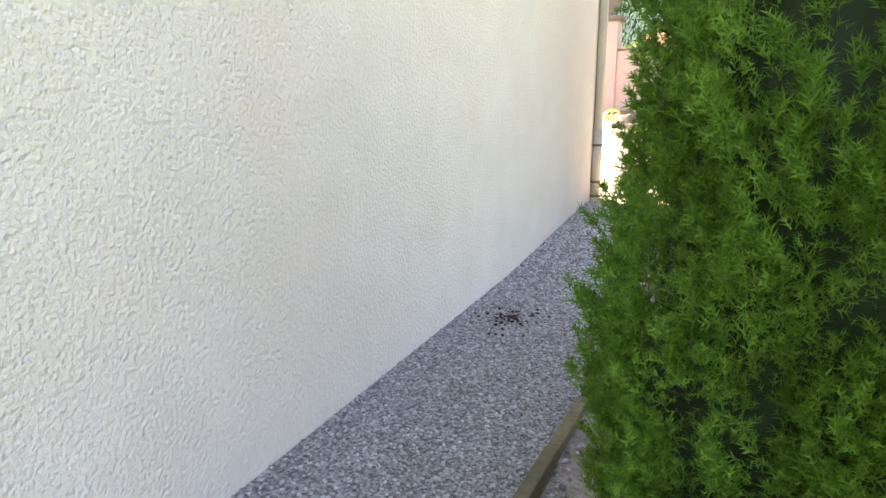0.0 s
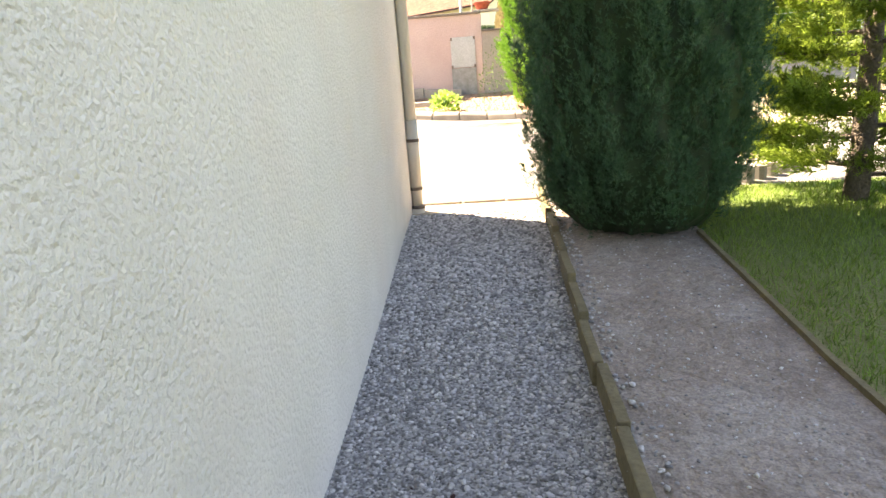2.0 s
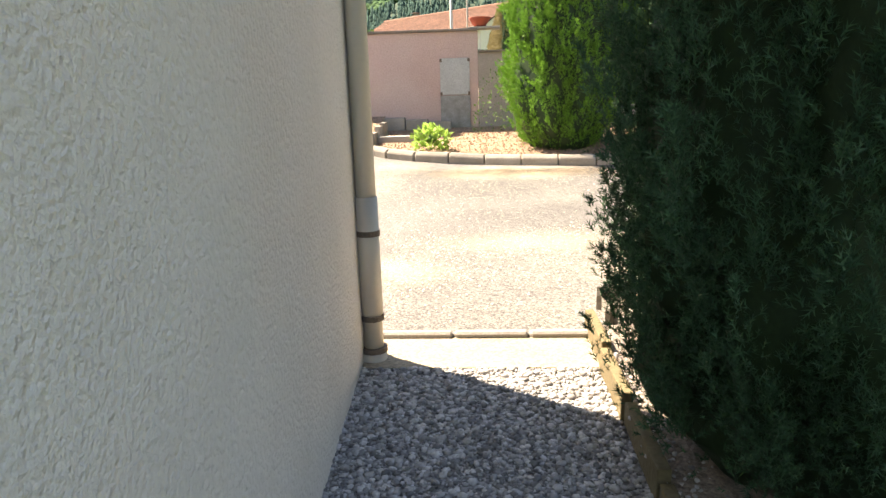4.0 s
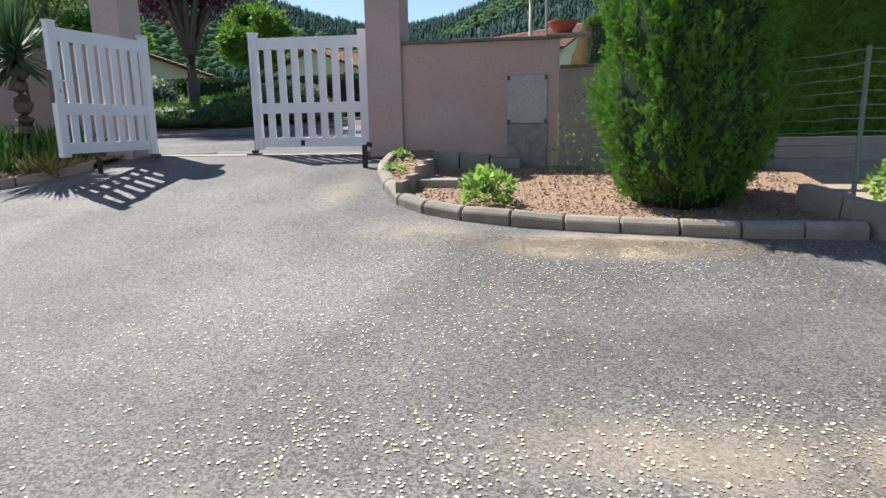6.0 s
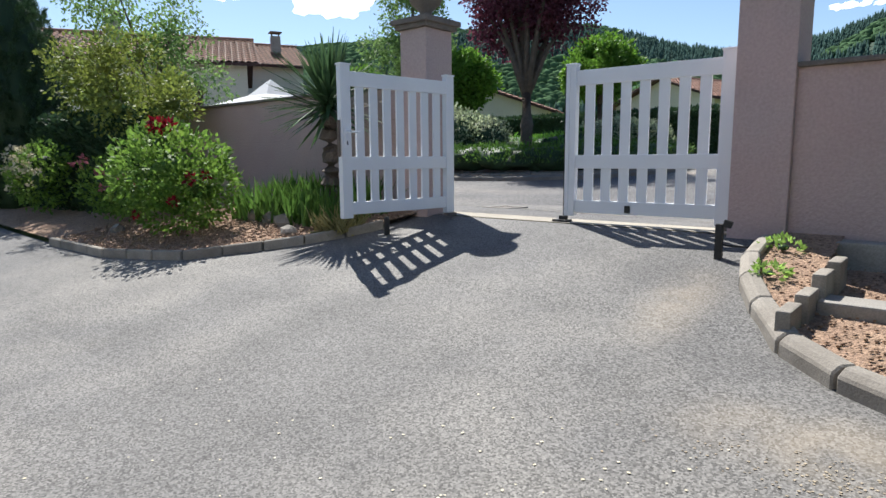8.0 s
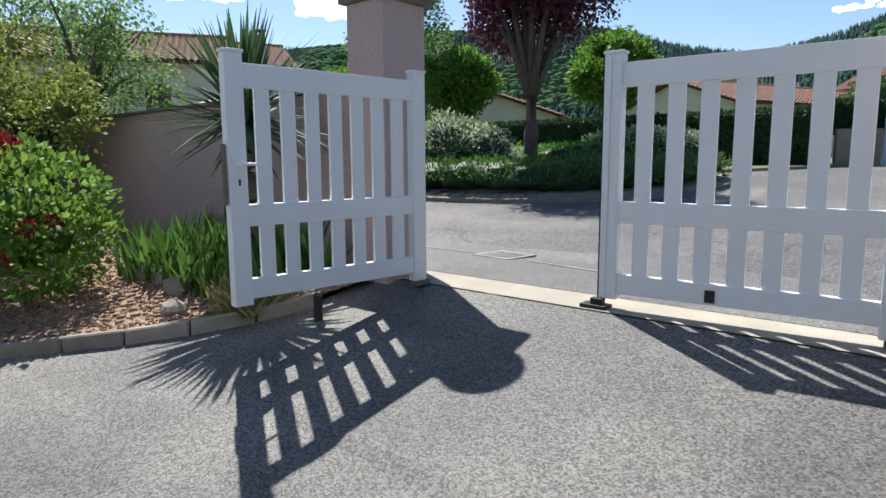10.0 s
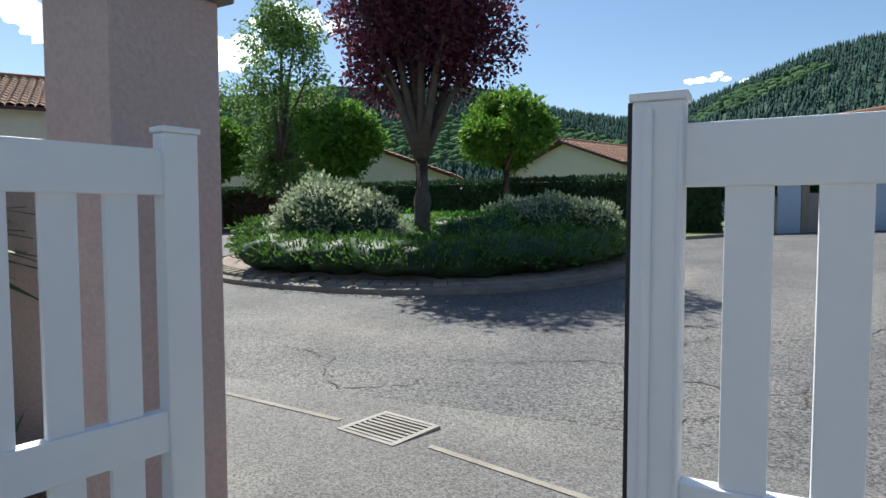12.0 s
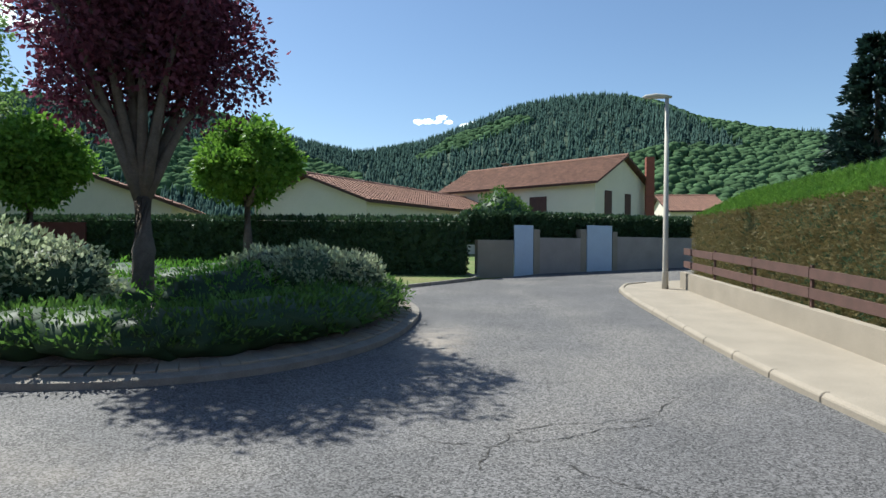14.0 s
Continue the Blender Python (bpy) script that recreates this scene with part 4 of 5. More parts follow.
bushy("leafy_plant", "lime-green leafy plant behind the low wall", 3.3, 8.1, [(0, 0, 0.2, 0.36, 0.22, 0.2), (0.18, 0, 0.38, 0.11, 0.11, 0.26), (-0.15, 0, 0.38, 0.09, 0.09, 0.22)], L_LIME, 500, 0.09, RNG, "plant", core=0.35, up=0.8)
x, y = scatter_in(KERB_R + [(2.4, 9.7), (-2.4, 9.7)], 4200, RNG)
pebbles("soil_clods", x, y, RNG.uniform(0.006, 0.020, len(x)), M_SOIL, RNG, "crumbly brown soil clods", "soil", lift=0.07)
x, y = scatter_in(KERB_L[2:] + [(-7.0, 9.6), (-12, 9.6)], 6000, RNG)
pebbles("soil_clods", x, y, RNG.uniform(0.008, 0.035, len(x)), M_SOIL, RNG, "crumbly brown soil clods", "soil", lift=0.07)

# low concrete wall and wire fence
low = thing("low_wall", "low grey concrete block wall", "wall")
low["kind"] = "structure"
for i in range(6):
    a0, a1 = Vector((1.98, 7.42)).lerp(Vector((3.4, 4.98)), i / 6), Vector((1.98, 7.42)).lerp(Vector((3.4, 4.98)), (i + 0.99) / 6)
    d = a1 - a0
    boxed("block", (0, d.length, 0, 0.14, -0.25, 0.26), M_CONCRETE, low, 0.012, m=pose(a0.x, a0.y, float(np.interp(a0.y, LY, LZ)), 0, math.degrees(0.12), math.degrees(math.atan2(d.y, d.x))))
fence = thing("wire_fence", "green wire fence on thin posts", "fence")
fp = [(1.45, 8.1), (2.36, 7.12), (6.2, 7.1)]
for px, py in fp:
    bm = bmesh.new()
    tube(bm, [(px, py, 0.6), (px, py, 2.34)], [0.022, 0.022], 8)
    part("post", bm, M_WIRE, fence)
for i in range(2):
    for k in range(10):
        z = 1.28 + 0.115 * k
        bm = bmesh.new()
        (ax, ay), (bx, by) = fp[i], fp[i + 1]
        tube(bm, [(ax + (bx - ax) * f, ay + (by - ay) * f, z - 0.03 * math.sin(f * math.pi) + 0.008 * math.sin(f * 19 + k)) for f in np.linspace(0, 1, 8)], [0.005] * 8, 5)
        part("wire", bm, M_WIRE, fence)


# ---- hedges ----
def hedge(label, a, b, depth, z0, z1, material, n, size, top=None, top_n=0, template=LEAF, face_mat=None, up=0.6, inner=None):
    """A clipped hedge from a to b; its back lies to the left of that line."""
    a, b = Vector((*a, 0)), Vector((*b, 0))
    d = b - a
    L = d.length
    d.normalize()
    nrm = Vector((-d.y, d.x, 0))
    t = thing("hedge", label, "hedge", "", (a.x, a.y, z0))
    bm = bmesh.new()
    nx, nz = max(4, int(L / 0.5)), 6
    for side, off in ((0, 0.08), (1, depth - 0.08)):
        g = [[bm.verts.new(d * (L * i / nx) + nrm * (off + (0.1 if side == 0 else -0.1) * noise.noise(Vector((i * 0.7 + a.x, j * 0.9, side)))) + Vector((0, 0, (z1 - z0 - 0.08) * j / nz)))
              for i in range(nx + 1)] for j in range(nz + 1)]
        for j in range(nz):
            for i in range(nx):
                bm.faces.new((g[j][i], g[j][i + 1], g[j + 1][i + 1], g[j + 1][i]))
        if side == 0:
            g0 = g
    for i in range(nx):
        bm.faces.new((g0[nz][i], g0[nz][i + 1], g[nz][i + 1], g[nz][i]))
    for i in (0, nx):
        bm.faces.new([g0[j][i] for j in range(nz + 1)] + [g[j][i] for j in range(nz, -1, -1)])
    # Unless inner is given, dark filler colour stands for shade behind the leaves.
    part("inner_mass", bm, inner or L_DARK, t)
    w = L * 2 + 2 * depth
    D, N = np.array(d[:]), np.array(nrm[:])
    h = z1 - z0

    def cover(count, where):
        s, v, u = RNG.uniform(0, L, count), RNG.uniform(0, h, count), RNG.uniform(0, depth, count)
        if where == "top":
            v = np.full(count, h) + RNG.uniform(-0.08, 0.05, count)
            up_ = np.tile([0, 0, 1.2], (count, 1))
        else:
            side = RNG.uniform(0, 1, count)
            ends = side > 1 - depth / (L + depth)
            u = np.where(ends, u, RNG.uniform(-0.04, 0.1, count))
            s = np.where(ends, np.where(RNG.uniform(0, 1, count) > 0.5, RNG.uniform(-0.05, 0.05, count), L + RNG.uniform(-0.05, 0.05, count)), s)
            up_ = -N[None] + np.array([0, 0, up])
            up_ = np.tile(up_, (count, 1))
        return s[:, None] * D + u[:, None] * N + v[:, None] * np.array([0, 0, 1.0]), up_

    p, q = cover(n, "face")
    big("face_leaves", *strew(template, p, q, size, RNG, 0.6), face_mat or material, t)
    p, q = cover(top_n or n // 3, "top")
    big("top_leaves", *strew(template, p, q, size * (1.3 if top else 1), RNG, 0.4), top or material, t)
    return t


hedge("dark green clipped hedge behind the road", (-40, 30.0), (-7.0, 30.6), 0.9, 2.0, 4.05, L_DARK, 16000, 0.16)
hedge("dark green hedge over the street wall", (-6.9, 31.2), (2.3, 37.5), 0.8, 3.2, 4.3, L_DARK, 7000, 0.14)
hedge("tall hedge with fresh green top behind the fence", (0.9, 11.62), (18, 11.4), 1.4, 1.46, 4.6, L_HEDGE, 26000, 0.15, L_HEDGE, 9000, FAN, face_mat=L_HEDGE, inner=L_THUJA)
hedge("browned hedge with fresh green top behind planks", (0.30, 30.5), (0.40, 17.5), 1.7, 1.75, 4.15, L_DRY, 26000, 0.10, L_HEDGE, 6000, FAN, face_mat=L_DRY)
# fresh shoots over the browned hedge rise in a slope
x, y = RNG.uniform(0.42, 1.9, 26000), RNG.uniform(17.5, 30.5, 26000)
z = 4.1 + (x - 0.42) * 0.55 * RNG.uniform(0.4, 1.0, len(x))
shoots = big("hedge_shoots", *strew(FAN, np.stack([x, y, z], 1), np.tile([-0.25, 0, 1.0], (len(x), 1)), 0.17, RNG, 0.35), L_HEDGE)
tagged(shoots, "fresh green shoots over a browned hedge", "hedge", "", "stuff")
rw = boxed("retaining_wall", (0.9, 18, 11.35, 11.55, 0.7, 1.46), M_GREYWALL, None, 0.01)
tagged(rw, "grey retaining wall under the tall hedge", "wall", "", "structure")

# street fence: low pale wall with brown planks
lw = thing("street_wall", "low pale concrete wall beside the pavement", "wall")
lw["kind"] = "structure"
line = [(-0.22, 10.9), (-0.36, 14.6), (-0.5, 18.3), (-0.72, 22.7), (-0.92, 27.1)]
for (ax, ay), (bx, by) in zip(line, line[1:]):
    d = Vector((bx - ax, by - ay))
    m = pose(ax, ay, 0, 0, 0, math.degrees(math.atan2(d.y, d.x)))
    bm = bmesh.new()
    box(bm, 0, d.length - 0.004, -0.17, 0, 0, 1, 0.0)
    for v in bm.verts:
        f = v.co.x / d.length
        g = gzf(ax, ay) * (1 - f) + gzf(bx, by) * f
        v.co.z = g + (0.52 if v.co.z > 0.5 else -0.2)
        v.co = m @ v.co
    part("wall_body", bm, M_PALECONC, lw)
pf = thing("plank_fence", "two brown wooden planks on posts", "fence")
for (ax, ay), (bx, by) in zip(line, line[1:]):
    n = 2
    for i in range(n):
        p0 = Vector((ax + (bx - ax) * i / n, ay + (by - ay) * i / n, 0))
        p1 = Vector((ax + (bx - ax) * (i + 1) / n, ay + (by - ay) * (i + 1) / n, 0))
        d = (p1 - p0)
        g0, g1 = gzf(p0.x, p0.y), gzf(p1.x, p1.y)
        ang = math.degrees(math.atan2(d.y, d.x))
        tilt = -math.degrees(math.atan2(g1 - g0, d.length))
        for h in (0.66, 1.0):
            boxed("plank", (0.005, d.length - 0.005, -0.12, -0.085, 0, 0.16), M_WOOD, pf, 0.004, m=pose(p0.x, p0.y, g0 + h + RNG.uniform(-0.015, 0.015), 0, tilt, ang))
        boxed("post", (-0.03, 0.03, -0.16, -0.122, 0.5, 1.2), M_WOOD, pf, 0.004, m=pose(p0.x, p0.y, g0, 0, 0, ang))

# street lamp
sl = thing("street_lamp", "tall beige street lamp with a flat head", "street lamp", at=(-1.37, 26.8, gzf(-1.37, 26.8) + 0.08))
bm = bmesh.new()
tube(bm, [(0, 0, -0.05), (0, 0, 0.5), (0, 0, 5.05)], [0.09, 0.075, 0.05], 14)
part("pole", bm, M_LAMP, sl, smooth=True)
bm = bmesh.new()
tube(bm, [(0.12, 0, 5.04), (-0.05, 0, 5.08), (-0.3, 0, 5.1), (-0.55, 0, 5.07), (-0.62, 0, 5.05)], [0.05, 0.09, 0.12, 0.09, 0.03], 12)
for v in bm.verts:
    v.co.z = 5.07 + (v.co.z - 5.07) * 0.6
part("head", bm, M_LAMP, sl, smooth=True)

# ---- island ----
IC, IR = (-12.1, 20.85), (5.0, 4.7)


def ec(a):
    return math.copysign(abs(math.cos(a)) ** 0.82, math.cos(a))


def es(a):
    return math.copysign(abs(math.sin(a)) ** 0.82, math.sin(a))



isl = thing("island_kerb", "ring of slanted kerb stones round the island", "kerb")
isl["kind"] = "structure"
N = 110
bmk = bmesh.new()
ring_profile = [(1.0, -0.05), (1.0, 0.085), (0.985, 0.10), (0.95, 0.13)]
rows = []
for i in range(N):
    a = 2 * math.pi * i / N
    row = []
    for f, h in ring_profile + [(0.93, 0.05)]:
        px, py = IC[0] + IR[0] * f * ec(a), IC[1] + IR[1] * f * es(a)
        row.append(bmk.verts.new((px, py, gzf(px, py) + h)))
    rows.append(row)
for i in range(N):
    r0, r1 = rows[i], rows[(i + 1) % N]
    for k in range(len(r0) - 1):
        bmk.faces.new((r0[k], r1[k], r1[k + 1], r0[k + 1]))
bmesh.ops.recalc_face_normals(bmk, faces=bmk.faces[:])
part("kerb_ring", bmk, M_KERB, isl)
for i in range(N):
    a = 2 * math.pi * (i + 0.5) / N
    px, py = IC[0] + IR[0] * 0.935 * ec(a), IC[1] + IR[1] * 0.935 * es(a)
    boxed("sett", (-0.16, 0.14, -0.116, 0.116, 0.03, 0.165), M_PALECONC if i % 3 else M_KERB, isl, 0.012, m=pose(px, py, gzf(px, py), 0, 8, math.degrees(math.atan2(math.sin(a) * IR[0], math.cos(a) * IR[1]))))
bm = bmesh.new()
rows = []
for f in (0.92, 0.8, 0.6, 0.35, 0.1):
    rows.append([bm.verts.new((IC[0] + IR[0] * f * ec(a), IC[1] + IR[1] * f * es(a), gzf(IC[0], IC[1] + IR[1] * f * es(a)) + 0.1 + 0.42 * (1 - f ** 2) + 0.03 * math.sin(a * 5 + f * 9))) for a in np.linspace(0, 2 * math.pi, 48, endpoint=False)])
for r0, r1 in zip(rows, rows[1:]):
    for k in range(48):
        bm.faces.new((r0[k], r0[(k + 1) % 48], r1[(k + 1) % 48], r1[k]))
bm.faces.new(rows[-1])
tagged(part("island_soil", bm, M_GREYSOIL, smooth=True), "dry pale soil mound of the traffic island", "soil", "", "structure")


def on_island(x, y):
    f2 = ((x - IC[0]) / IR[0]) ** 2 + ((y - IC[1]) / IR[1]) ** 2
    return gzf(x, y) + 0.1 + 0.42 * max(0, 1 - f2)


# low clipped juniper along the near and right rim
blobs = []
for i in range(12):
    a = radians(-104 + i * 10)
    px, py = IC[0] + IR[0] * 0.79 * ec(a), IC[1] + IR[1] * 0.79 * es(a)
    blobs.append((px - IC[0], py - IC[1], on_island(px, py) - 1.9 + 0.22 + RNG.uniform(-0.04, 0.04), 0.85, 0.85, 0.38))
bushy("ground_cover", "low dark green spreading shrub along the island kerb", IC[0], IC[1], blobs, L_COVER, 17000, 0.11, RNG, "shrub", SPRIG, z=1.9, up=0.8, core=0.9)
blobs = [(RNG.uniform(-2.4, 2.6), RNG.uniform(-1.4, 2.4), 0.42 + RNG.uniform(-0.1, 0.1), 1.0, 1.0, 0.42) for _ in range(14)]
bushy("ground_cover", "yellow-green low cover in the island's middle", IC[0], IC[1], blobs, L_THUJA, 16000, 0.11, RNG, "shrub", SPRIG, z=1.9, up=0.8, core=0.9)
bushy("silver_shrub", "silvery variegated rounded shrub on the island", -13.1, 18.3, [(0, 0, 0.6, 1.0, 0.9, 0.78), (0.7, 0.3, 0.5, 0.8, 0.8, 0.6), (-0.6, 0, 0.35, 0.7, 0.7, 0.5)], L_SILVER, 9000, 0.10, RNG, z=on_island(-13.1, 18.3) + 0.1, core=0.9)
bushy("silver_shrub", "silvery variegated clipped shrub on the island", -8.9, 20.6, [(0, 0, 0.5, 0.85, 0.9, 0.5), (-0.85, 0.1, 0.5, 0.75, 0.8, 0.46), (0.65, 0.1, 0.44, 0.6, 0.7, 0.42)], L_SILVER, 9000, 0.09, RNG, z=on_island(-8.9, 20.6) + 0.08, core=0.9)
bushy("small_shrub", "loose grey-green shrub at the island's edge", -15.0, 18.6, [(0, 0, 0.35, 0.7, 0.6, 0.45), (-0.8, 0.6, 0.35, 0.8, 0.7, 0.45)], L_COVER, 3500, 0.11, RNG, z=on_island(-15.0, 18.6) - 0.05, core=0.85)

# ---- trees ----
cl = []
for i in range(84):
    v = Vector((RNG.normal(), RNG.normal(), RNG.normal())).normalized() * RNG.uniform(0.35, 1.0)
    cl.append((v.x * (2.0 + 0.35 * v.z) - 0.15, v.y * (2.0 + 0.35 * v.z), 5.1 + v.z * 2.6 + 0.5 * (v.x ** 2 + v.y ** 2), RNG.uniform(0.35, 0.8)))
tree("plum_tree", "purple-leaved plum tree on the planted island", -11.8, 20.0, 1.9, 0.2, cl, L_PURPLE, 40000, 0.12, RNG, z=2.12, limbs=16)


def ball_tree(label, x, y, r, h):
    c = []
    for i in range(34):
        v = Vector((RNG.normal(), RNG.normal(), RNG.normal())).normalized() * RNG.uniform(0.55, 0.9)
        c.append((v.x * r, v.y * r, h + v.z * r * 0.72, r * RNG.uniform(0.24, 0.38)))
    return tree("maple_tree", label, x, y, h - r * 0.8, 0.15, c, L_BALL, 15000, 0.19, RNG, "round-headed street trees", core=0.6, limbs=6)


ball_tree("round-headed bright green maple before the hedge", -14.2, 29.6, 1.75, 3.9)
ball_tree("round-headed green maple on the verge", -21.3, 28.6, 1.7, 3.8)
ball_tree("round-headed green maple on the verge", -29.0, 28.9, 1.8, 3.8)
c = []
for i in range(48):
    zc = RNG.uniform(2.2, 10.0)
    rr = 2.3 * math.sin(min(1, (zc - 1.2) / 9.5) * math.pi) ** 0.7
    a = RNG.uniform(0, 6.28)
    c.append((rr * math.cos(a) * RNG.uniform(0.3, 1), rr * math.sin(a) * RNG.uniform(0.3, 1), zc, RNG.uniform(0.55, 0.95)))
tree("locust_tree", "airy light green tree with drooping twigs", -24.6, 28.6, 3.2, 0.22, c, L_WILLOW, 17000, 0.17, RNG, limbs=14, droop=0.5)
c = [(RNG.uniform(-1.9, 1.9), RNG.uniform(-1.4, 1.4), RNG.uniform(2.6, 5.6), RNG.uniform(0.4, 0.7)) for _ in range(30)]
tree("locust_tree", "airy light green tree behind the garden wall", -19.5, 12.2, 2.4, 0.12, c, L_WILLOW, 7500, 0.11, RNG, limbs=12, droop=0.4)

# fir beyond the browned hedge: tiers of drooping boughs
fir = thing("fir_tree", "dark blue-green fir behind the hedge", "tree", at=(6.0, 31.0, 1.9))
bm = bmesh.new()
tube(bm, [(0, 0, 0), (0, 0, 8.1)], [0.22, 0.03], 8)
part("trunk", bm, M_BARK, fir)
P, U = [], []
for k in range(26):
    zc = 1.6 + k * 0.25
    rr = 2.3 * (1 - k / 27) + 0.15
    for j in range(9):
        a = RNG.uniform(0, 6.28)
        s = RNG.uniform(0.15, 1, 55)
        wv = RNG.normal(0, 0.16, 55) * s
        P.append(np.stack([np.cos(a) * rr * s - np.sin(a) * wv * rr * 0.6, np.sin(a) * rr * s + np.cos(a) * wv * rr * 0.6, zc - 0.25 * s * rr * 0.5 + RNG.normal(0, 0.04, 55)], 1))
        U.append(np.tile([np.cos(a), np.sin(a), 0.1], (55, 1)))
big("boughs", *strew(SPRIG, np.concatenate(P), np.concatenate(U), 0.3, RNG, 0.4), L_FIR, fir)["kind"] = "stuff"

# ---- left bed ----
rose = bushy("rose_bush", "large rose bush with dark red blooms", -9.8, 7.85, [(0, 0, 0.95, 0.8, 0.75, 0.55), (0.5, 0.1, 0.65, 0.5, 0.5, 0.42), (-0.65, -0.1, 0.8, 0.5, 0.5, 0.45), (0, 0, 0.42, 0.55, 0.55, 0.4), (-0.2, 0, 1.3, 0.4, 0.4, 0.28)], L_ROSE, 4800, 0.085, RNG, "rose", core=0.32, z=gzf(-9.6, 7.85) + 0.06, core_mat=L_COVER)


def blooms(bush, places, material):
    """Full-petalled flower heads (dx, dy, dz, r) on a bush."""
    V, T, base = [], [], 0
    for dx, dy, dz, r in places:
        d = RNG.normal(0, 1, (26, 3))
        d /= np.linalg.norm(d, axis=1, keepdims=True)
        v, t_ = strew(LEAF, np.array([dx, dy, dz]) + d * r * 0.4, d, r * 0.9, RNG, 0.3)
        V.append(v)
        T.append(t_ + base)
        base += len(v)
    big("blooms", np.concatenate(V), np.concatenate(T), material, bush)["kind"] = "stuff"


blooms(rose, [(-0.15, -0.1, 1.56, 0.12), (0.02, -0.2, 1.54, 0.13), (0.16, -0.1, 1.52, 0.11), (-0.6, -0.2, 1.3, 0.08), (0.8, -0.2, 0.8, 0.09), (0.65, -0.35, 0.5, 0.08), (0.85, 0, 0.85, 0.08), (-0.9, -0.1, 0.7, 0.07), (0.3, -0.7, 0.35, 0.06)], L_RED)
small_rose = bushy("rose_bush", "small rose bush with pink blooms", -12.0, 8.0, [(0, 0, 0.5, 0.5, 0.4, 0.4), (-0.6, 0, 0.6, 0.45, 0.4, 0.45), (0.5, 0, 0.45, 0.4, 0.35, 0.35)], L_ROSE, 1500, 0.08, RNG, "rose", core=0.3, z=gzf(-12, 8.0) + 0.06)
blooms(small_rose, [(-0.9, -0.3, 0.95, 0.09), (-0.6, -0.3, 1.05, 0.08), (0.1, -0.3, 0.85, 0.09), (0.55, -0.2, 0.75, 0.08), (0.35, -0.4, 0.6, 0.07)], L_PINK)
white_rose = bushy("rose_bush", "white rose bush before dark conifers", -14.9, 7.75, [(0, 0, 0.7, 0.6, 0.5, 0.55), (0.3, 0, 1.05, 0.4, 0.4, 0.4), (-0.6, 0, 0.8, 0.5, 0.4, 0.5)], L_ROSE, 1900, 0.08, RNG, "rose", core=0.3, z=gzf(-14.9, 7.75) + 0.06)
blooms(white_rose, [(RNG.uniform(-0.9, 0.7), RNG.uniform(-0.5, -0.2), RNG.uniform(0.5, 1.35), RNG.uniform(0.05, 0.09)) for _ in range(26)], M_PETAL)
c = [(RNG.uniform(-1.5, 1.5), RNG.uniform(-0.8, 0.8), RNG.uniform(1.7, 3.0), RNG.uniform(0.3, 0.5)) for _ in range(24)]
tree("photinia_shrub", "olive-green spreading shrub with bare stems", -13.5, 8.9, 0.9, 0.06, c, L_LAUREL, 11000, 0.085, RNG, limbs=12, core=0.25)
hedge("dark green conifer hedge beside the drive", (-16.5, 8.2), (-12.6, 8.4), 0.8, 0.95, 2.9, L_DARK, 5000, 0.12)
for cx, cy, ch in ((-17.6, 8.3, 4.9), (-19.0, 8.8, 5.4)):
    conifer("dark_conifer", "tall dark green conifer at the end of the bed", cx, cy, 0.95, ch, L_DARK, 14000, 0.12, COLUMN, RNG, "dark conifers", plume=0.3)
x, y = RNG.uniform(-9.7, -7.2, 640), RNG.uniform(8.65, 9.6, 640)
pts = np.stack([x, y, gz(x, y) + 0.07], 1)
wg = big("wild_grass", *strew(BLADE, pts, np.tile([0, 0, 1.0], (len(x), 1)), 0.5, RNG, 0.28), L_COVER)
tagged(wg, "tall wild barley grass under the yucca", "grass", "", "stuff")
x, y = RNG.uniform(-7.6, -7.05, 260), RNG.uniform(8.55, 8.95, 260)
pts = np.stack([x, y, gz(x, y) + 0.07], 1)
dg = big("dry_grass", *strew(BLADE, pts, np.tile([0.2, -0.2, 0.8], (len(x), 1)), 0.28, RNG, 0.5), L_STRAW)
tagged(dg, "clump of yellowing grass over the kerb", "grass", "", "stuff")
for i, (px, py, r) in enumerate([(-7.85, 8.35, 0.10), (-8.4, 8.7, 0.14), (-8.8, 8.75, 0.13), (-9.2, 8.8, 0.15), (-11.2, 7.6, 0.1)]):
    bm = bmesh.new()
    blob(bm, (px, py, gzf(px, py) + 0.1), (r * 1.2, r, r * 0.9), 0.4, 2, i)
    tagged(part("garden_stone", bm, M_KERB), "rough grey garden stone on the soil", "stone", "garden stones")

# ---- drain and small things on the road ----
dr = thing("drain_grate", "square cast drain grate with slots", "drain", at=(-6.88, 11.83, gzf(-6.88, 11.83) + 0.012))
for i in range(8):
    boxed("bar", (-0.3, 0.3, -0.26 + i * 0.07, -0.225 + i * 0.07, -0.02, 0.008), M_CONCRETE, dr)
# Solid black plate below the bars; its colour is the pit's darkness.
boxed("frame", (-0.33, 0.33, -0.29, 0.29, -0.05, -0.016), M_BLACK, dr)
for nm, dims in (("rim", (-0.36, 0.36, -0.33, -0.28, -0.03, 0.01)), ("rim", (-0.36, 0.36, 0.28, 0.33, -0.03, 0.01)), ("rim", (-0.36, -0.3, -0.28, 0.28, -0.03, 0.01)), ("rim", (0.3, 0.36, -0.28, 0.28, -0.03, 0.01))):
    boxed(nm, dims, M_CONCRETE, dr, 0.004)
dr.rotation_euler = (0, 0, radians(-8))
dr.scale = (0.75, 0.75, 1.0)
pe_x, pe_y = [], []
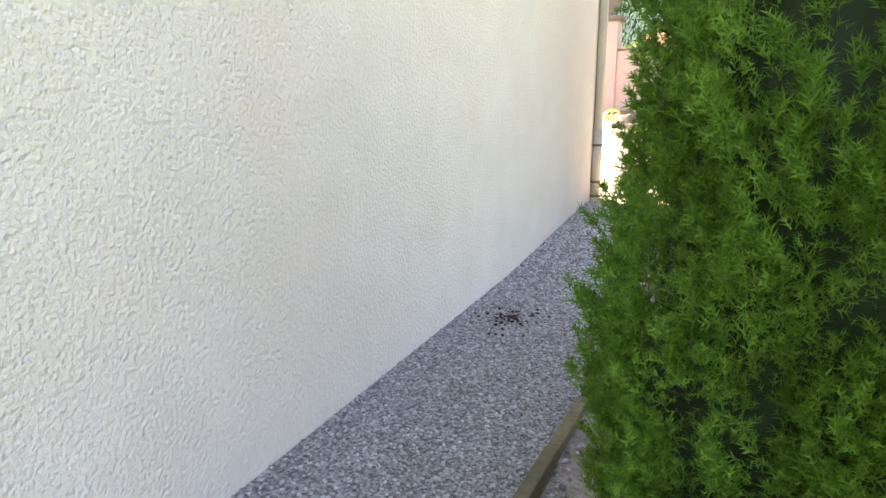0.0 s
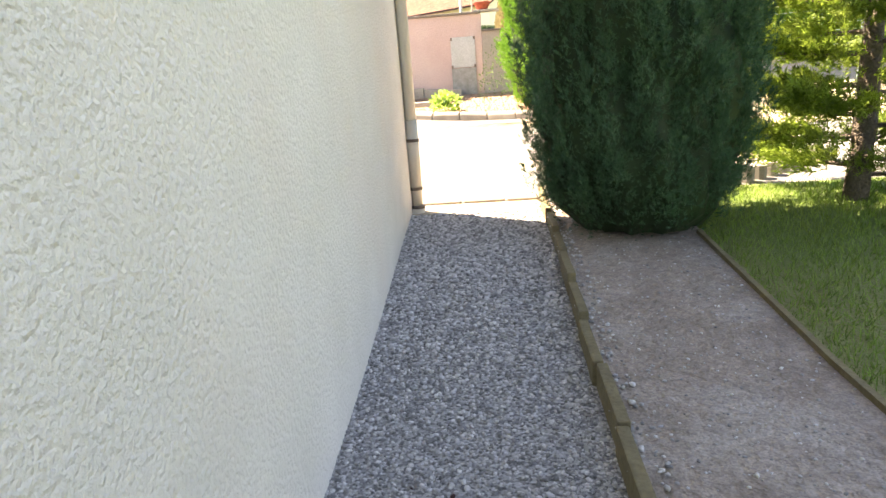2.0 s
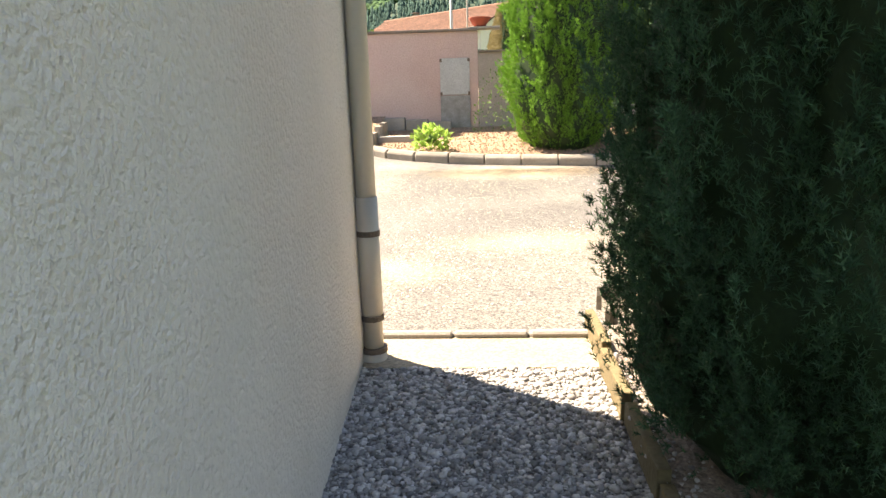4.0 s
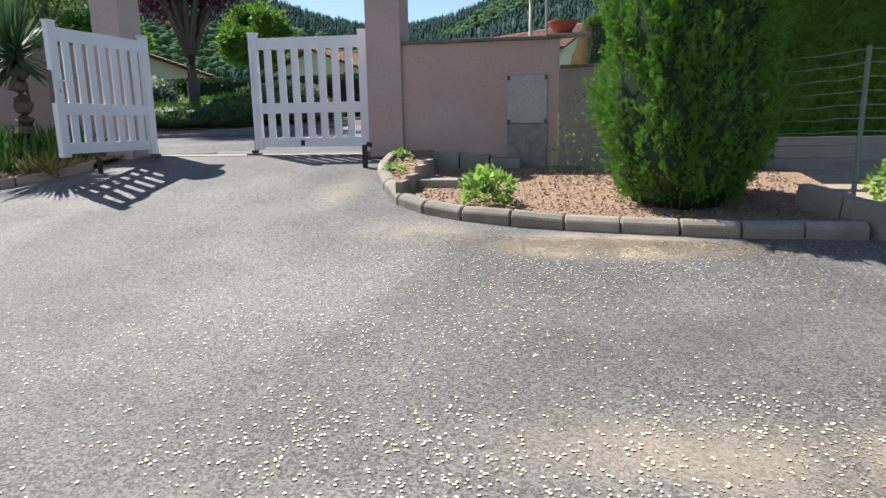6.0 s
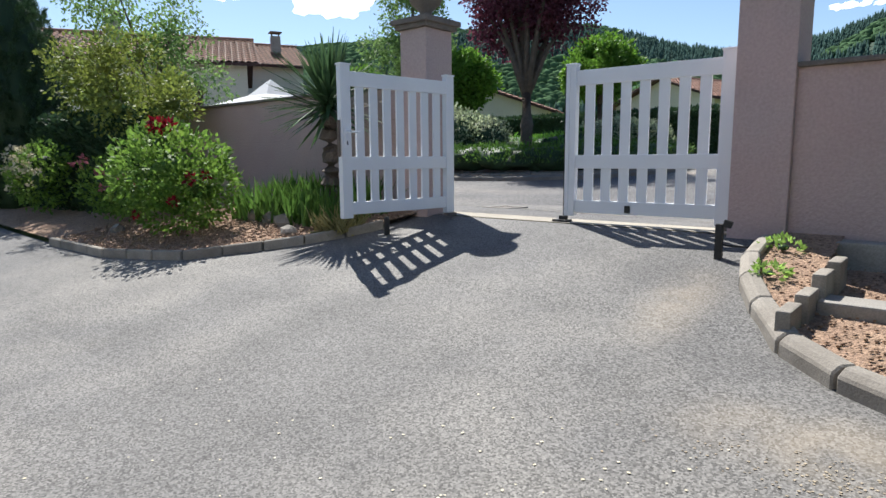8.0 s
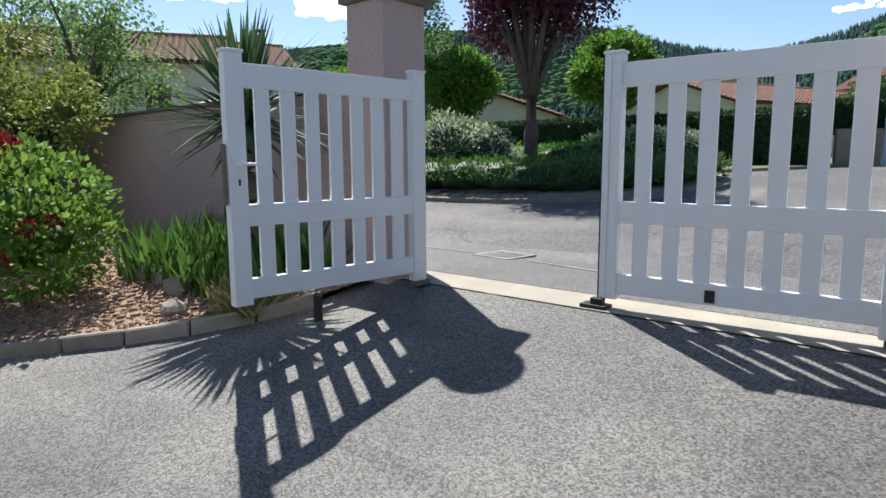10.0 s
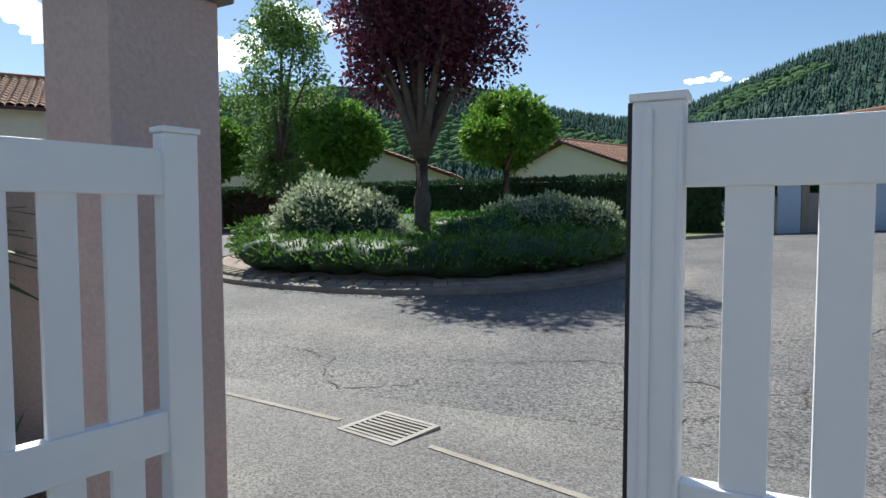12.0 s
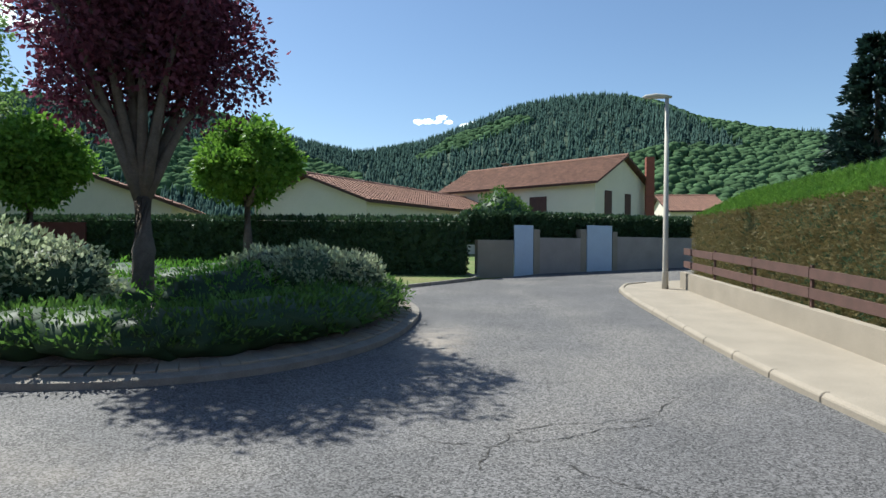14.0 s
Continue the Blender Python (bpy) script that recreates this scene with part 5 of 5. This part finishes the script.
for cx, cy, sx, sy, n in [(-0.7, 2.5, 0.6, 0.4, 520), (0.0, 3.1, 0.6, 0.3, 420), (0.6, 3.7, 0.4, 0.2, 220), (-1.2, 3.3, 0.45, 0.35, 260), (-1.2, 4.5, 0.9, 0.25, 260), (0.2, 6.0, 0.9, 0.22, 420), (1.0, 5.8, 0.8, 0.3, 240), (1.9, 4.1, 0.35, 0.15, 160), (-2.4, 3.9, 1.2, 1.0, 600), (-1.0, 5.2, 1.0, 0.6, 500), (-0.4, 5.6, 0.5, 0.4, 350)]:
    pe_x.append(RNG.normal(cx, sx, n))
    pe_y.append(RNG.normal(cy, sy, n))
x, y = np.concatenate(pe_x), np.concatenate(pe_y)
k = (y > 1.5) & (y < 6.6) & (x < 2.8) & (x > -5)
x, y = x[k], y[k]
PETAL = (np.array([[0, -0.5, 0], [0.4, -0.1, 0.08], [0.25, 0.5, 0.1], [-0.25, 0.5, 0.08], [-0.4, -0.1, 0.12]]), np.array([[0, 1, 2], [0, 2, 3], [0, 3, 4]]))
TP = (PETAL[0][:, [0, 2, 1]], PETAL[1])
pts = np.stack([x, y, gz(x, y) + 0.006], 1)
pv, pt = strew((PETAL[0], PETAL[1]), pts, np.tile([0, 0, 1.0], (len(x), 1)), 0.0155, RNG, 0.04)
tagged(big("petals", pv, pt, M_PETAL), "cream fallen petals scattered on asphalt", "petals", "", "stuff")


# wind-blown sand
sx_, sy_ = [], []
for cx, cy, ax_, ay_, n in [(0.4, 6.45, 0.8, 0.13, 9000), (2.3, 3.2, 0.6, 0.5, 14000), (1.6, 2.8, 0.5, 0.3, 4000)]:
    sx_.append(RNG.normal(cx, ax_, n))
    sy_.append(RNG.normal(cy, ay_, n))
x, y = np.concatenate(sx_), np.concatenate(sy_)
k = (y < 6.68) & (y > 1.5) & (x < 3.0)
x, y = x[k], y[k]
pv, pt = strew(PETAL, np.stack([x, y, gz(x, y) + 0.003], 1), np.tile([0, 0, 1.0], (len(x), 1)), 0.014, RNG, 0.02)
v_ = pv.reshape(-1, 5, 3)
tagged(big("sand", pv, pt, M_SAND), "pale sand drifted over the asphalt", "sand", "", "stuff")
# the petals lie flat: turn the strewn leaf onto its face
for nm in ("petals", "sand"):
    me = bpy.data.objects[nm].data
    co = np.empty(len(me.vertices) * 3, np.float32)
    me.vertices.foreach_get("co", co)
    co = co.reshape(-1, 5, 3)
    mid = co.mean(1, keepdims=True)
    base_z = gz(mid[:, :, 0], mid[:, :, 1])
    co[:, :, 2] = base_z + (0.005 if nm == "petals" else 0.003) + (co[:, :, 2] - mid[:, :, 2]) * 0.25
    me.vertices.foreach_set("co", co.ravel())
    me.update()

# cracks in the road
for i, (cx, cy, a, n) in enumerate([(-7.5, 13.6, 0.1, 60), (-5.5, 14.6, 0.7, 55), (-9.5, 13.2, -0.1, 50), (-5.2, 12.8, 1.2, 30), (-6.2, 15.4, 0.3, 40), (-4.0, 13.5, 2.0, 30)]):
    bm = bmesh.new()
    px, py, prev = cx, cy, None
    for q in range(n):
        a = [0.1, 0.7, -0.1, 1.2, 0.3, 2.0][i] + 0.5 * math.sin(q * 0.13 + i) + RNG.normal(0, 0.6)
        px, py = px + 0.07 * math.cos(a), py + 0.07 * math.sin(a)
        w = 0.002 + 0.004 * abs(RNG.normal())
        s = Vector((-math.sin(a), math.cos(a), 0)) * w
        z = gzf(px, py) + 0.006
        cur = [bm.verts.new(Vector((px, py, z)) - s), bm.verts.new(Vector((px, py, z)) + s)]
        if prev:
            bm.faces.new((prev[0], cur[0], cur[1], prev[1]))
        prev = cur
    tagged(part("road_crack", bm, M_CRACK), "dark jagged crack in the asphalt", "crack", "road cracks", "structure")


# ---- houses ----
def roof_tiles(bm, a, b, c, d, nu, nv, thick=0.06):
    """Rows of tiles over the slope a-b (eave) to d-c (ridge)."""
    a, b, c, d = map(Vector, (a, b, c, d))
    up = (b - a).cross(d - a).normalized()
    if up.z < 0:
        up = -up
    for j in range(nv):
        for i in range(nu):
            u0, u1, v0, v1 = i / nu, (i + 0.96) / nu, j / nv, (j + 1.08) / nv
            q = [a.lerp(b, u0).lerp(d.lerp(c, u0), v0), a.lerp(b, (u0 + u1) / 2).lerp(d.lerp(c, (u0 + u1) / 2), v0), a.lerp(b, u1).lerp(d.lerp(c, u1), v0),
                 a.lerp(b, u1).lerp(d.lerp(c, u1), min(v1, 1)), a.lerp(b, (u0 + u1) / 2).lerp(d.lerp(c, (u0 + u1) / 2), min(v1, 1)), a.lerp(b, u0).lerp(d.lerp(c, u0), min(v1, 1))]
            h = [0.02 + thick * 0.5, thick * 1.8, 0.02 + thick * 0.5, 0.0, thick * 0.9, 0.0]
            vs = [bm.verts.new(p + up * k) for p, k in zip(q, h)]
            bm.faces.new((vs[0], vs[1], vs[4], vs[5]))
            bm.faces.new((vs[1], vs[2], vs[3], vs[4]))


def villa(label, m, w, d, eave, ridge, windows=(), chimney=None, gable=True, nu=40, nv=12, brick=False):
    """A gabled house, w along x, d along y, its ridge along x."""
    t = thing("villa", label, "house", "houses along the street")
    bm = bmesh.new()
    pr = [(0, 0), (d, 0), (d, eave), (d / 2, ridge), (0, eave)]
    A = [bm.verts.new((0, y, z)) for y, z in pr]
    B = [bm.verts.new((w, y, z)) for y, z in pr]
    for i in (0, 1, 4):
        bm.faces.new((A[i], A[(i + 1) % 5], B[(i + 1) % 5], B[i]))
    bm.faces.new(A[::-1])
    bm.faces.new(B)
    bmesh.ops.recalc_face_normals(bm, faces=bm.faces[:])
    part("wall", bm, M_HOUSE, t)
    o = 0.5
    k = (ridge - eave) / (d / 2)
    bm = bmesh.new()
    for y0, y1 in ((-o, d / 2), (d + o, d / 2)):
        z0 = eave - o * k
        q = [(-o, y0, z0 + 0.03), (w + o, y0, z0 + 0.03), (w + o, y1, ridge + 0.03), (-o, y1, ridge + 0.03)]
        lo_ = [bm.verts.new(v) for v in q]
        hi_ = [bm.verts.new(Vector(v) + Vector((0, 0, 0.12))) for v in q]
        for i in range(4):
            bm.faces.new((lo_[i], lo_[(i + 1) % 4], hi_[(i + 1) % 4], hi_[i]))
        bm.faces.new(lo_[::-1])
        bm.faces.new(hi_)
    bmesh.ops.recalc_face_normals(bm, faces=bm.faces[:])
    roof = part("roof", bm, M_SHUTTER, t, "terracotta tiled gable roof")
    bm = bmesh.new()
    for y0, y1 in ((-o, d / 2), (d + o, d / 2)):
        z0 = eave - o * k + 0.16
        roof_tiles(bm, (-o, y0, z0), (w + o, y0, z0), (w + o, y1, ridge + 0.16), (-o, y1, ridge + 0.16), nu, nv)
    part("roof_tiles", bm, M_TILE, roof)
    bm = bmesh.new()
    tube(bm, [(-o, d / 2, ridge + 0.2), (w + o, d / 2, ridge + 0.2)], [0.12, 0.12], 8)
    part("ridge_tiles", bm, M_TILE, roof)
    for side, x, z, ww, hh in windows:
        win = None
        if side == "front":
            win = boxed("window", (x, x + ww, -0.05, 0.02, z, z + hh), M_SHUTTER, t, 0.01)
            boxed("sill", (x - 0.06, x + ww + 0.06, -0.12, 0.0, z - 0.07, z - 0.005), M_PALECONC, win)
        else:
            win = boxed("window", (w - 0.02, w + 0.05, x, x + ww, z, z + hh), M_SHUTTER, t, 0.01)
            boxed("sill", (w, w + 0.12, x - 0.06, x + ww + 0.06, z - 0.07, z - 0.005), M_PALECONC, win)
    if chimney:
        cx, cy, top = chimney
        ch = boxed("chimney", (cx, cx + 0.55, cy, cy + 0.55, eave - 0.5, top), M_BRICK if brick else M_CONCRETE, t, 0.01)
        boxed("chimney_cap", (cx - 0.08, cx + 0.63, cy - 0.08, cy + 0.63, top + 0.2, top + 0.27), M_COPING, ch)
        for q in (0.02, 0.45):
            boxed("chimney_leg", (cx + q, cx + q + 0.08, cy + 0.2, cy + 0.35, top, top + 0.2), M_COPING, ch)
    t.matrix_basis = m
    return t


villa("long low cream house with a tiled roof", pose(-13.3, 42.3, 2.3, 0, 0, 69), 22.0, 8.0, 3.2, 4.6, [("front", 4.0, 1.2, 0.9, 1.2), ("front", 8.0, 1.0, 0.6, 1.0)], nu=80, nv=14)
villa("two-storey cream house with brown shutters", pose(-11.8, 64.3, 2.4, 0, 0, -39.9), 15.4, 7.0, 5.3, 7.2, [("front", 6.6, 3.2, 0.7, 1.1), ("front", 7.5, 3.2, 0.5, 1.1), ("front", 9.6, 2.7, 1.6, 1.7), ("side", 1.2, 2.7, 0.9, 2.0), ("side", 3.9, 2.9, 0.8, 1.7)], (3.5, 3.6, 7.6), nu=70, nv=14)
stack = boxed("chimney_stack", (4.3, 4.9, 58.7, 59.3, 2.2, 9.9), M_BRICK, None, 0.01)
tagged(stack, "red brick chimney stack beside the gable", "chimney")
villa("distant cream house with a tiled gable", pose(11.5, 82, 2.4, 0, 0, 0), 6, 12, 4.6, 6.6, [], nu=24, nv=12)
villa("low white house behind the hedge", pose(-23, 40, 2.2, 0, 0, 112), 11, 9, 2.9, 4.5, [("front", 3, 1, 1.2, 1.2)], nu=40, nv=12)
villa("low white house with grey roof edge", pose(-36, 42, 2.2, 0, 0, 125), 11, 8, 2.7, 4.6, [("front", 3, 1, 1.2, 1.2)], (6, 3, 5.4), nu=36, nv=10)
villa("cream house behind the garden wall", pose(-31.5, 11.2, 1.7, 0, 0, 59), 10, 8, 4.6, 6.1, [("front", 3, 1.2, 1.0, 1.2), ("front", 7.2, 2.6, 0.9, 1.1)], (4.2, 1.6, 6.6), nu=40, nv=12)
villa("cream house with a tall chimney", pose(-36.6, 19.6, 1.8, 0, 0, 65), 9, 8, 5.8, 7.4, [("front", 3, 1.2, 1.0, 1.2)], (7.6, 2.2, 7.9), nu=36, nv=12)

tent = thing("garden_tent", "white peaked canvas garden tent", "tent", at=(-21.2, 17.4, gzf(-21, 17.4) + 0.22))
bm = bmesh.new()
e = [bm.verts.new(p) for p in [(-1.6, -1.6, 2.25), (1.6, -1.6, 2.25), (1.6, 1.6, 2.25), (-1.6, 1.6, 2.25)]]
mids = [bm.verts.new(p) for p in [(-0.6, -0.6, 2.6), (0.6, -0.6, 2.6), (0.6, 0.6, 2.6), (-0.6, 0.6, 2.6)]]
tip = bm.verts.new((0, 0, 3.2))
for i in range(4):
    bm.faces.new((e[i], e[(i + 1) % 4], mids[(i + 1) % 4], mids[i]))
    bm.faces.new((mids[i], mids[(i + 1) % 4], tip))
part("canopy", bm, M_TENT, tent)
for px in (-1.55, 1.55):
    for py in (-1.55, 1.55):
        bm = bmesh.new()
        tube(bm, [(px, py, -0.35), (px, py, 2.26)], [0.025, 0.025], 8)
        part("leg", bm, M_PVC, tent)

# street front across the bend: rendered walls with pale blue gates
sw = thing("street_front", "rendered street wall with pale blue gates", "wall")
sw["kind"] = "structure"
s0, s1 = Vector((-6.6, 30.9)), Vector((3.6, 38.2))
d = (s1 - s0).normalized()
ang = math.degrees(math.atan2(d.y, d.x))


def street(a, b, h, material, name, dep=0.2):
    p = s0 + d * a
    return boxed(name, (0, b - a, 0, dep, -0.3, h), material, sw, 0.01, m=pose(p.x, p.y, gzf(p.x, p.y), 0, 0, ang))


street(0, 1.48, 1.25, M_PALECONC, "wall_body")
street(1.52, 2.33, 1.75, M_BLUE, "gate_panel", 0.06)
street(2.36, 2.62, 1.6, M_PALECONC, "gate_post", 0.3)
street(2.62, 4.52, 1.3, M_GREYWALL, "wall_body")
street(4.52, 4.8, 1.6, M_PALECONC, "gate_post", 0.3)
street(4.84, 6.08, 1.75, M_BLUE, "gate_panel", 0.06)
street(6.12, 6.36, 1.5, M_PALECONC, "gate_post", 0.3)
street(6.36, 11.5, 1.3, M_GREYWALL, "wall_body")
bushy("clipped_bush", "round clipped green bush behind the hedge", -5.9, 33.5, [(0, 0, 2.1, 1.0, 1.0, 0.9)], L_COVER, 2500, 0.12, RNG, core=0.93)
rf = boxed("board_fence", (-34, -20.5, 30.2, 30.3, 2.0, 3.9), M_REDFENCE, None, 0.01)
tagged(rf, "red-brown board fence beside the hedge", "fence")

# ---- hills and woods ----
def ridge(az):
    """The skyline's height in degrees at an azimuth in degrees."""
    a = [-180, -120, -90, -70, -55, -42, -32, -24, -18.5, -14.5, -10, -5, 0, 3, 6, 9, 12, 15, 20, 28, 40, 60, 120, 180]
    h = [3, 4, 6, 8, 9.5, 11, 11.5, 10.2, 9.0, 8.1, 9.1, 10.8, 12.4, 12.8, 12.8, 12.8, 12.5, 11.2, 9.3, 8.0, 7, 6, 4, 3]
    return float(np.interp(az, a, h)) - 1.0


bm = bmesh.new()
rows = []
AZ = np.linspace(-180, 180, 241)[:-1]
for f in (0, 0.15, 0.35, 0.6, 0.8, 1.0, 1.25):
    R = 260 + 440 * f
    row = []
    for az in AZ:
        h = math.tan(radians(ridge(az))) * 700 * (math.sin(min(f, 1) * math.pi / 2) ** 1.35 if f <= 1 else 0.8)
        h *= 1 + 0.10 * noise.noise(Vector((math.sin(radians(az)) * 6, math.cos(radians(az)) * 6, f * 2.5))) * (f < 1) * f
        row.append(bm.verts.new((R * math.sin(radians(az)) - 5, R * math.cos(radians(az)) + 10, 2.4 + h - (2 if f == 0 else 0))))
    rows.append(row)
for r0, r1 in zip(rows, rows[1:]):
    for i in range(len(AZ)):
        bm.faces.new((r0[i], r0[(i + 1) % len(AZ)], r1[(i + 1) % len(AZ)], r1[i]))
hill = part("hills", bm, M_HILL, smooth=True)
tagged(hill, "wooded hills beyond the village", "hill", "", "structure")
from mathutils.bvhtree import BVHTree
bvh = BVHTree.FromPolygons([v.co[:] for v in hill.data.vertices], [p.vertices[:] for p in hill.data.polygons])
CONE = []
for k in range(3):
    h0, h1, r = k * 0.28, k * 0.28 + 0.45, 0.22 * (1 - k * 0.28)
    CONE.append((h0, h1, r))
cv, ct = [], []
for h0, h1, r in CONE:
    b = len(cv)
    cv += [(r * math.cos(q * 1.2566), r * math.sin(q * 1.2566), h0) for q in range(5)] + [(0, 0, h1)]
    ct += [(b + q, b + (q + 1) % 5, b + 5) for q in range(5)]
CONE = (np.array(cv), np.array(ct))
bm = bmesh.new()
bmesh.ops.create_icosphere(bm, subdivisions=1, radius=0.5)
ROUND = (np.array([v.co[:] for v in bm.verts]) * RNG.uniform(0.75, 1.2, (len(bm.verts), 1)) + [0, 0, 0.4], np.array([[v.index for v in f.verts] for f in bm.faces]))
bm.free()
P1, P2 = [], []
for i in range(36000):
    az, R = RNG.uniform(-85, 45), RNG.uniform(262, 705)
    px, py = R * math.sin(radians(az)) - 5, R * math.cos(radians(az)) + 10
    hit = bvh.ray_cast(Vector((px, py, 400)), Vector((0, 0, -1)))[0]
    if hit is None:
        continue
    k = noise.noise(Vector((px * 0.008, py * 0.008, hit.z * 0.012)))
    (P2 if k > 0.18 else P1).append((px, py, hit.z - 0.5))
P1, P2 = np.array(P1), np.array(P2)
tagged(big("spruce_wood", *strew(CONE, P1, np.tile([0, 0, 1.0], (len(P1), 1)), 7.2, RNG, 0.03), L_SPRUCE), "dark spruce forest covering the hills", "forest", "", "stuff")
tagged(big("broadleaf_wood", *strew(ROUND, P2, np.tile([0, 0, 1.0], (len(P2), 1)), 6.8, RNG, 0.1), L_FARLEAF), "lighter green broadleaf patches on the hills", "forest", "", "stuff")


# ---- clouds ----
def cloud(az, el, width, seed):
    R = 2600
    c = Vector((math.sin(radians(az)) * math.cos(radians(el)), math.cos(radians(az)) * math.cos(radians(el)), math.sin(radians(el)))) * R
    rng = np.random.default_rng(seed)
    bm = bmesh.new()
    side = Vector((math.cos(radians(az)), -math.sin(radians(az)), 0))
    for i in range(9):
        q = c + side * float(rng.normal(0, width * 0.3)) + Vector((0, 0, float(abs(rng.normal(0, width * 0.10)))))
        r = width * float(rng.uniform(0.10, 0.22))
        blob(bm, q, (r * 1.3, r, r * 0.7), 0.7, 3, seed + i)
    t = part("cloud", bm, M_CLOUD, smooth=True)
    return tagged(t, "small white fair-weather cloud", "cloud", "clouds", "structure")


for i, (az, el, w) in enumerate([(-8.3, 10.9, 75), (-5.0, 10.6, 50), (-43, 16, 260), (-50, 13, 330), (-40, 19, 140), (-60, 14, 380), (-46, 23, 130), (-53, 17, 160)]):
    cloud(az, el, w, i + 3)
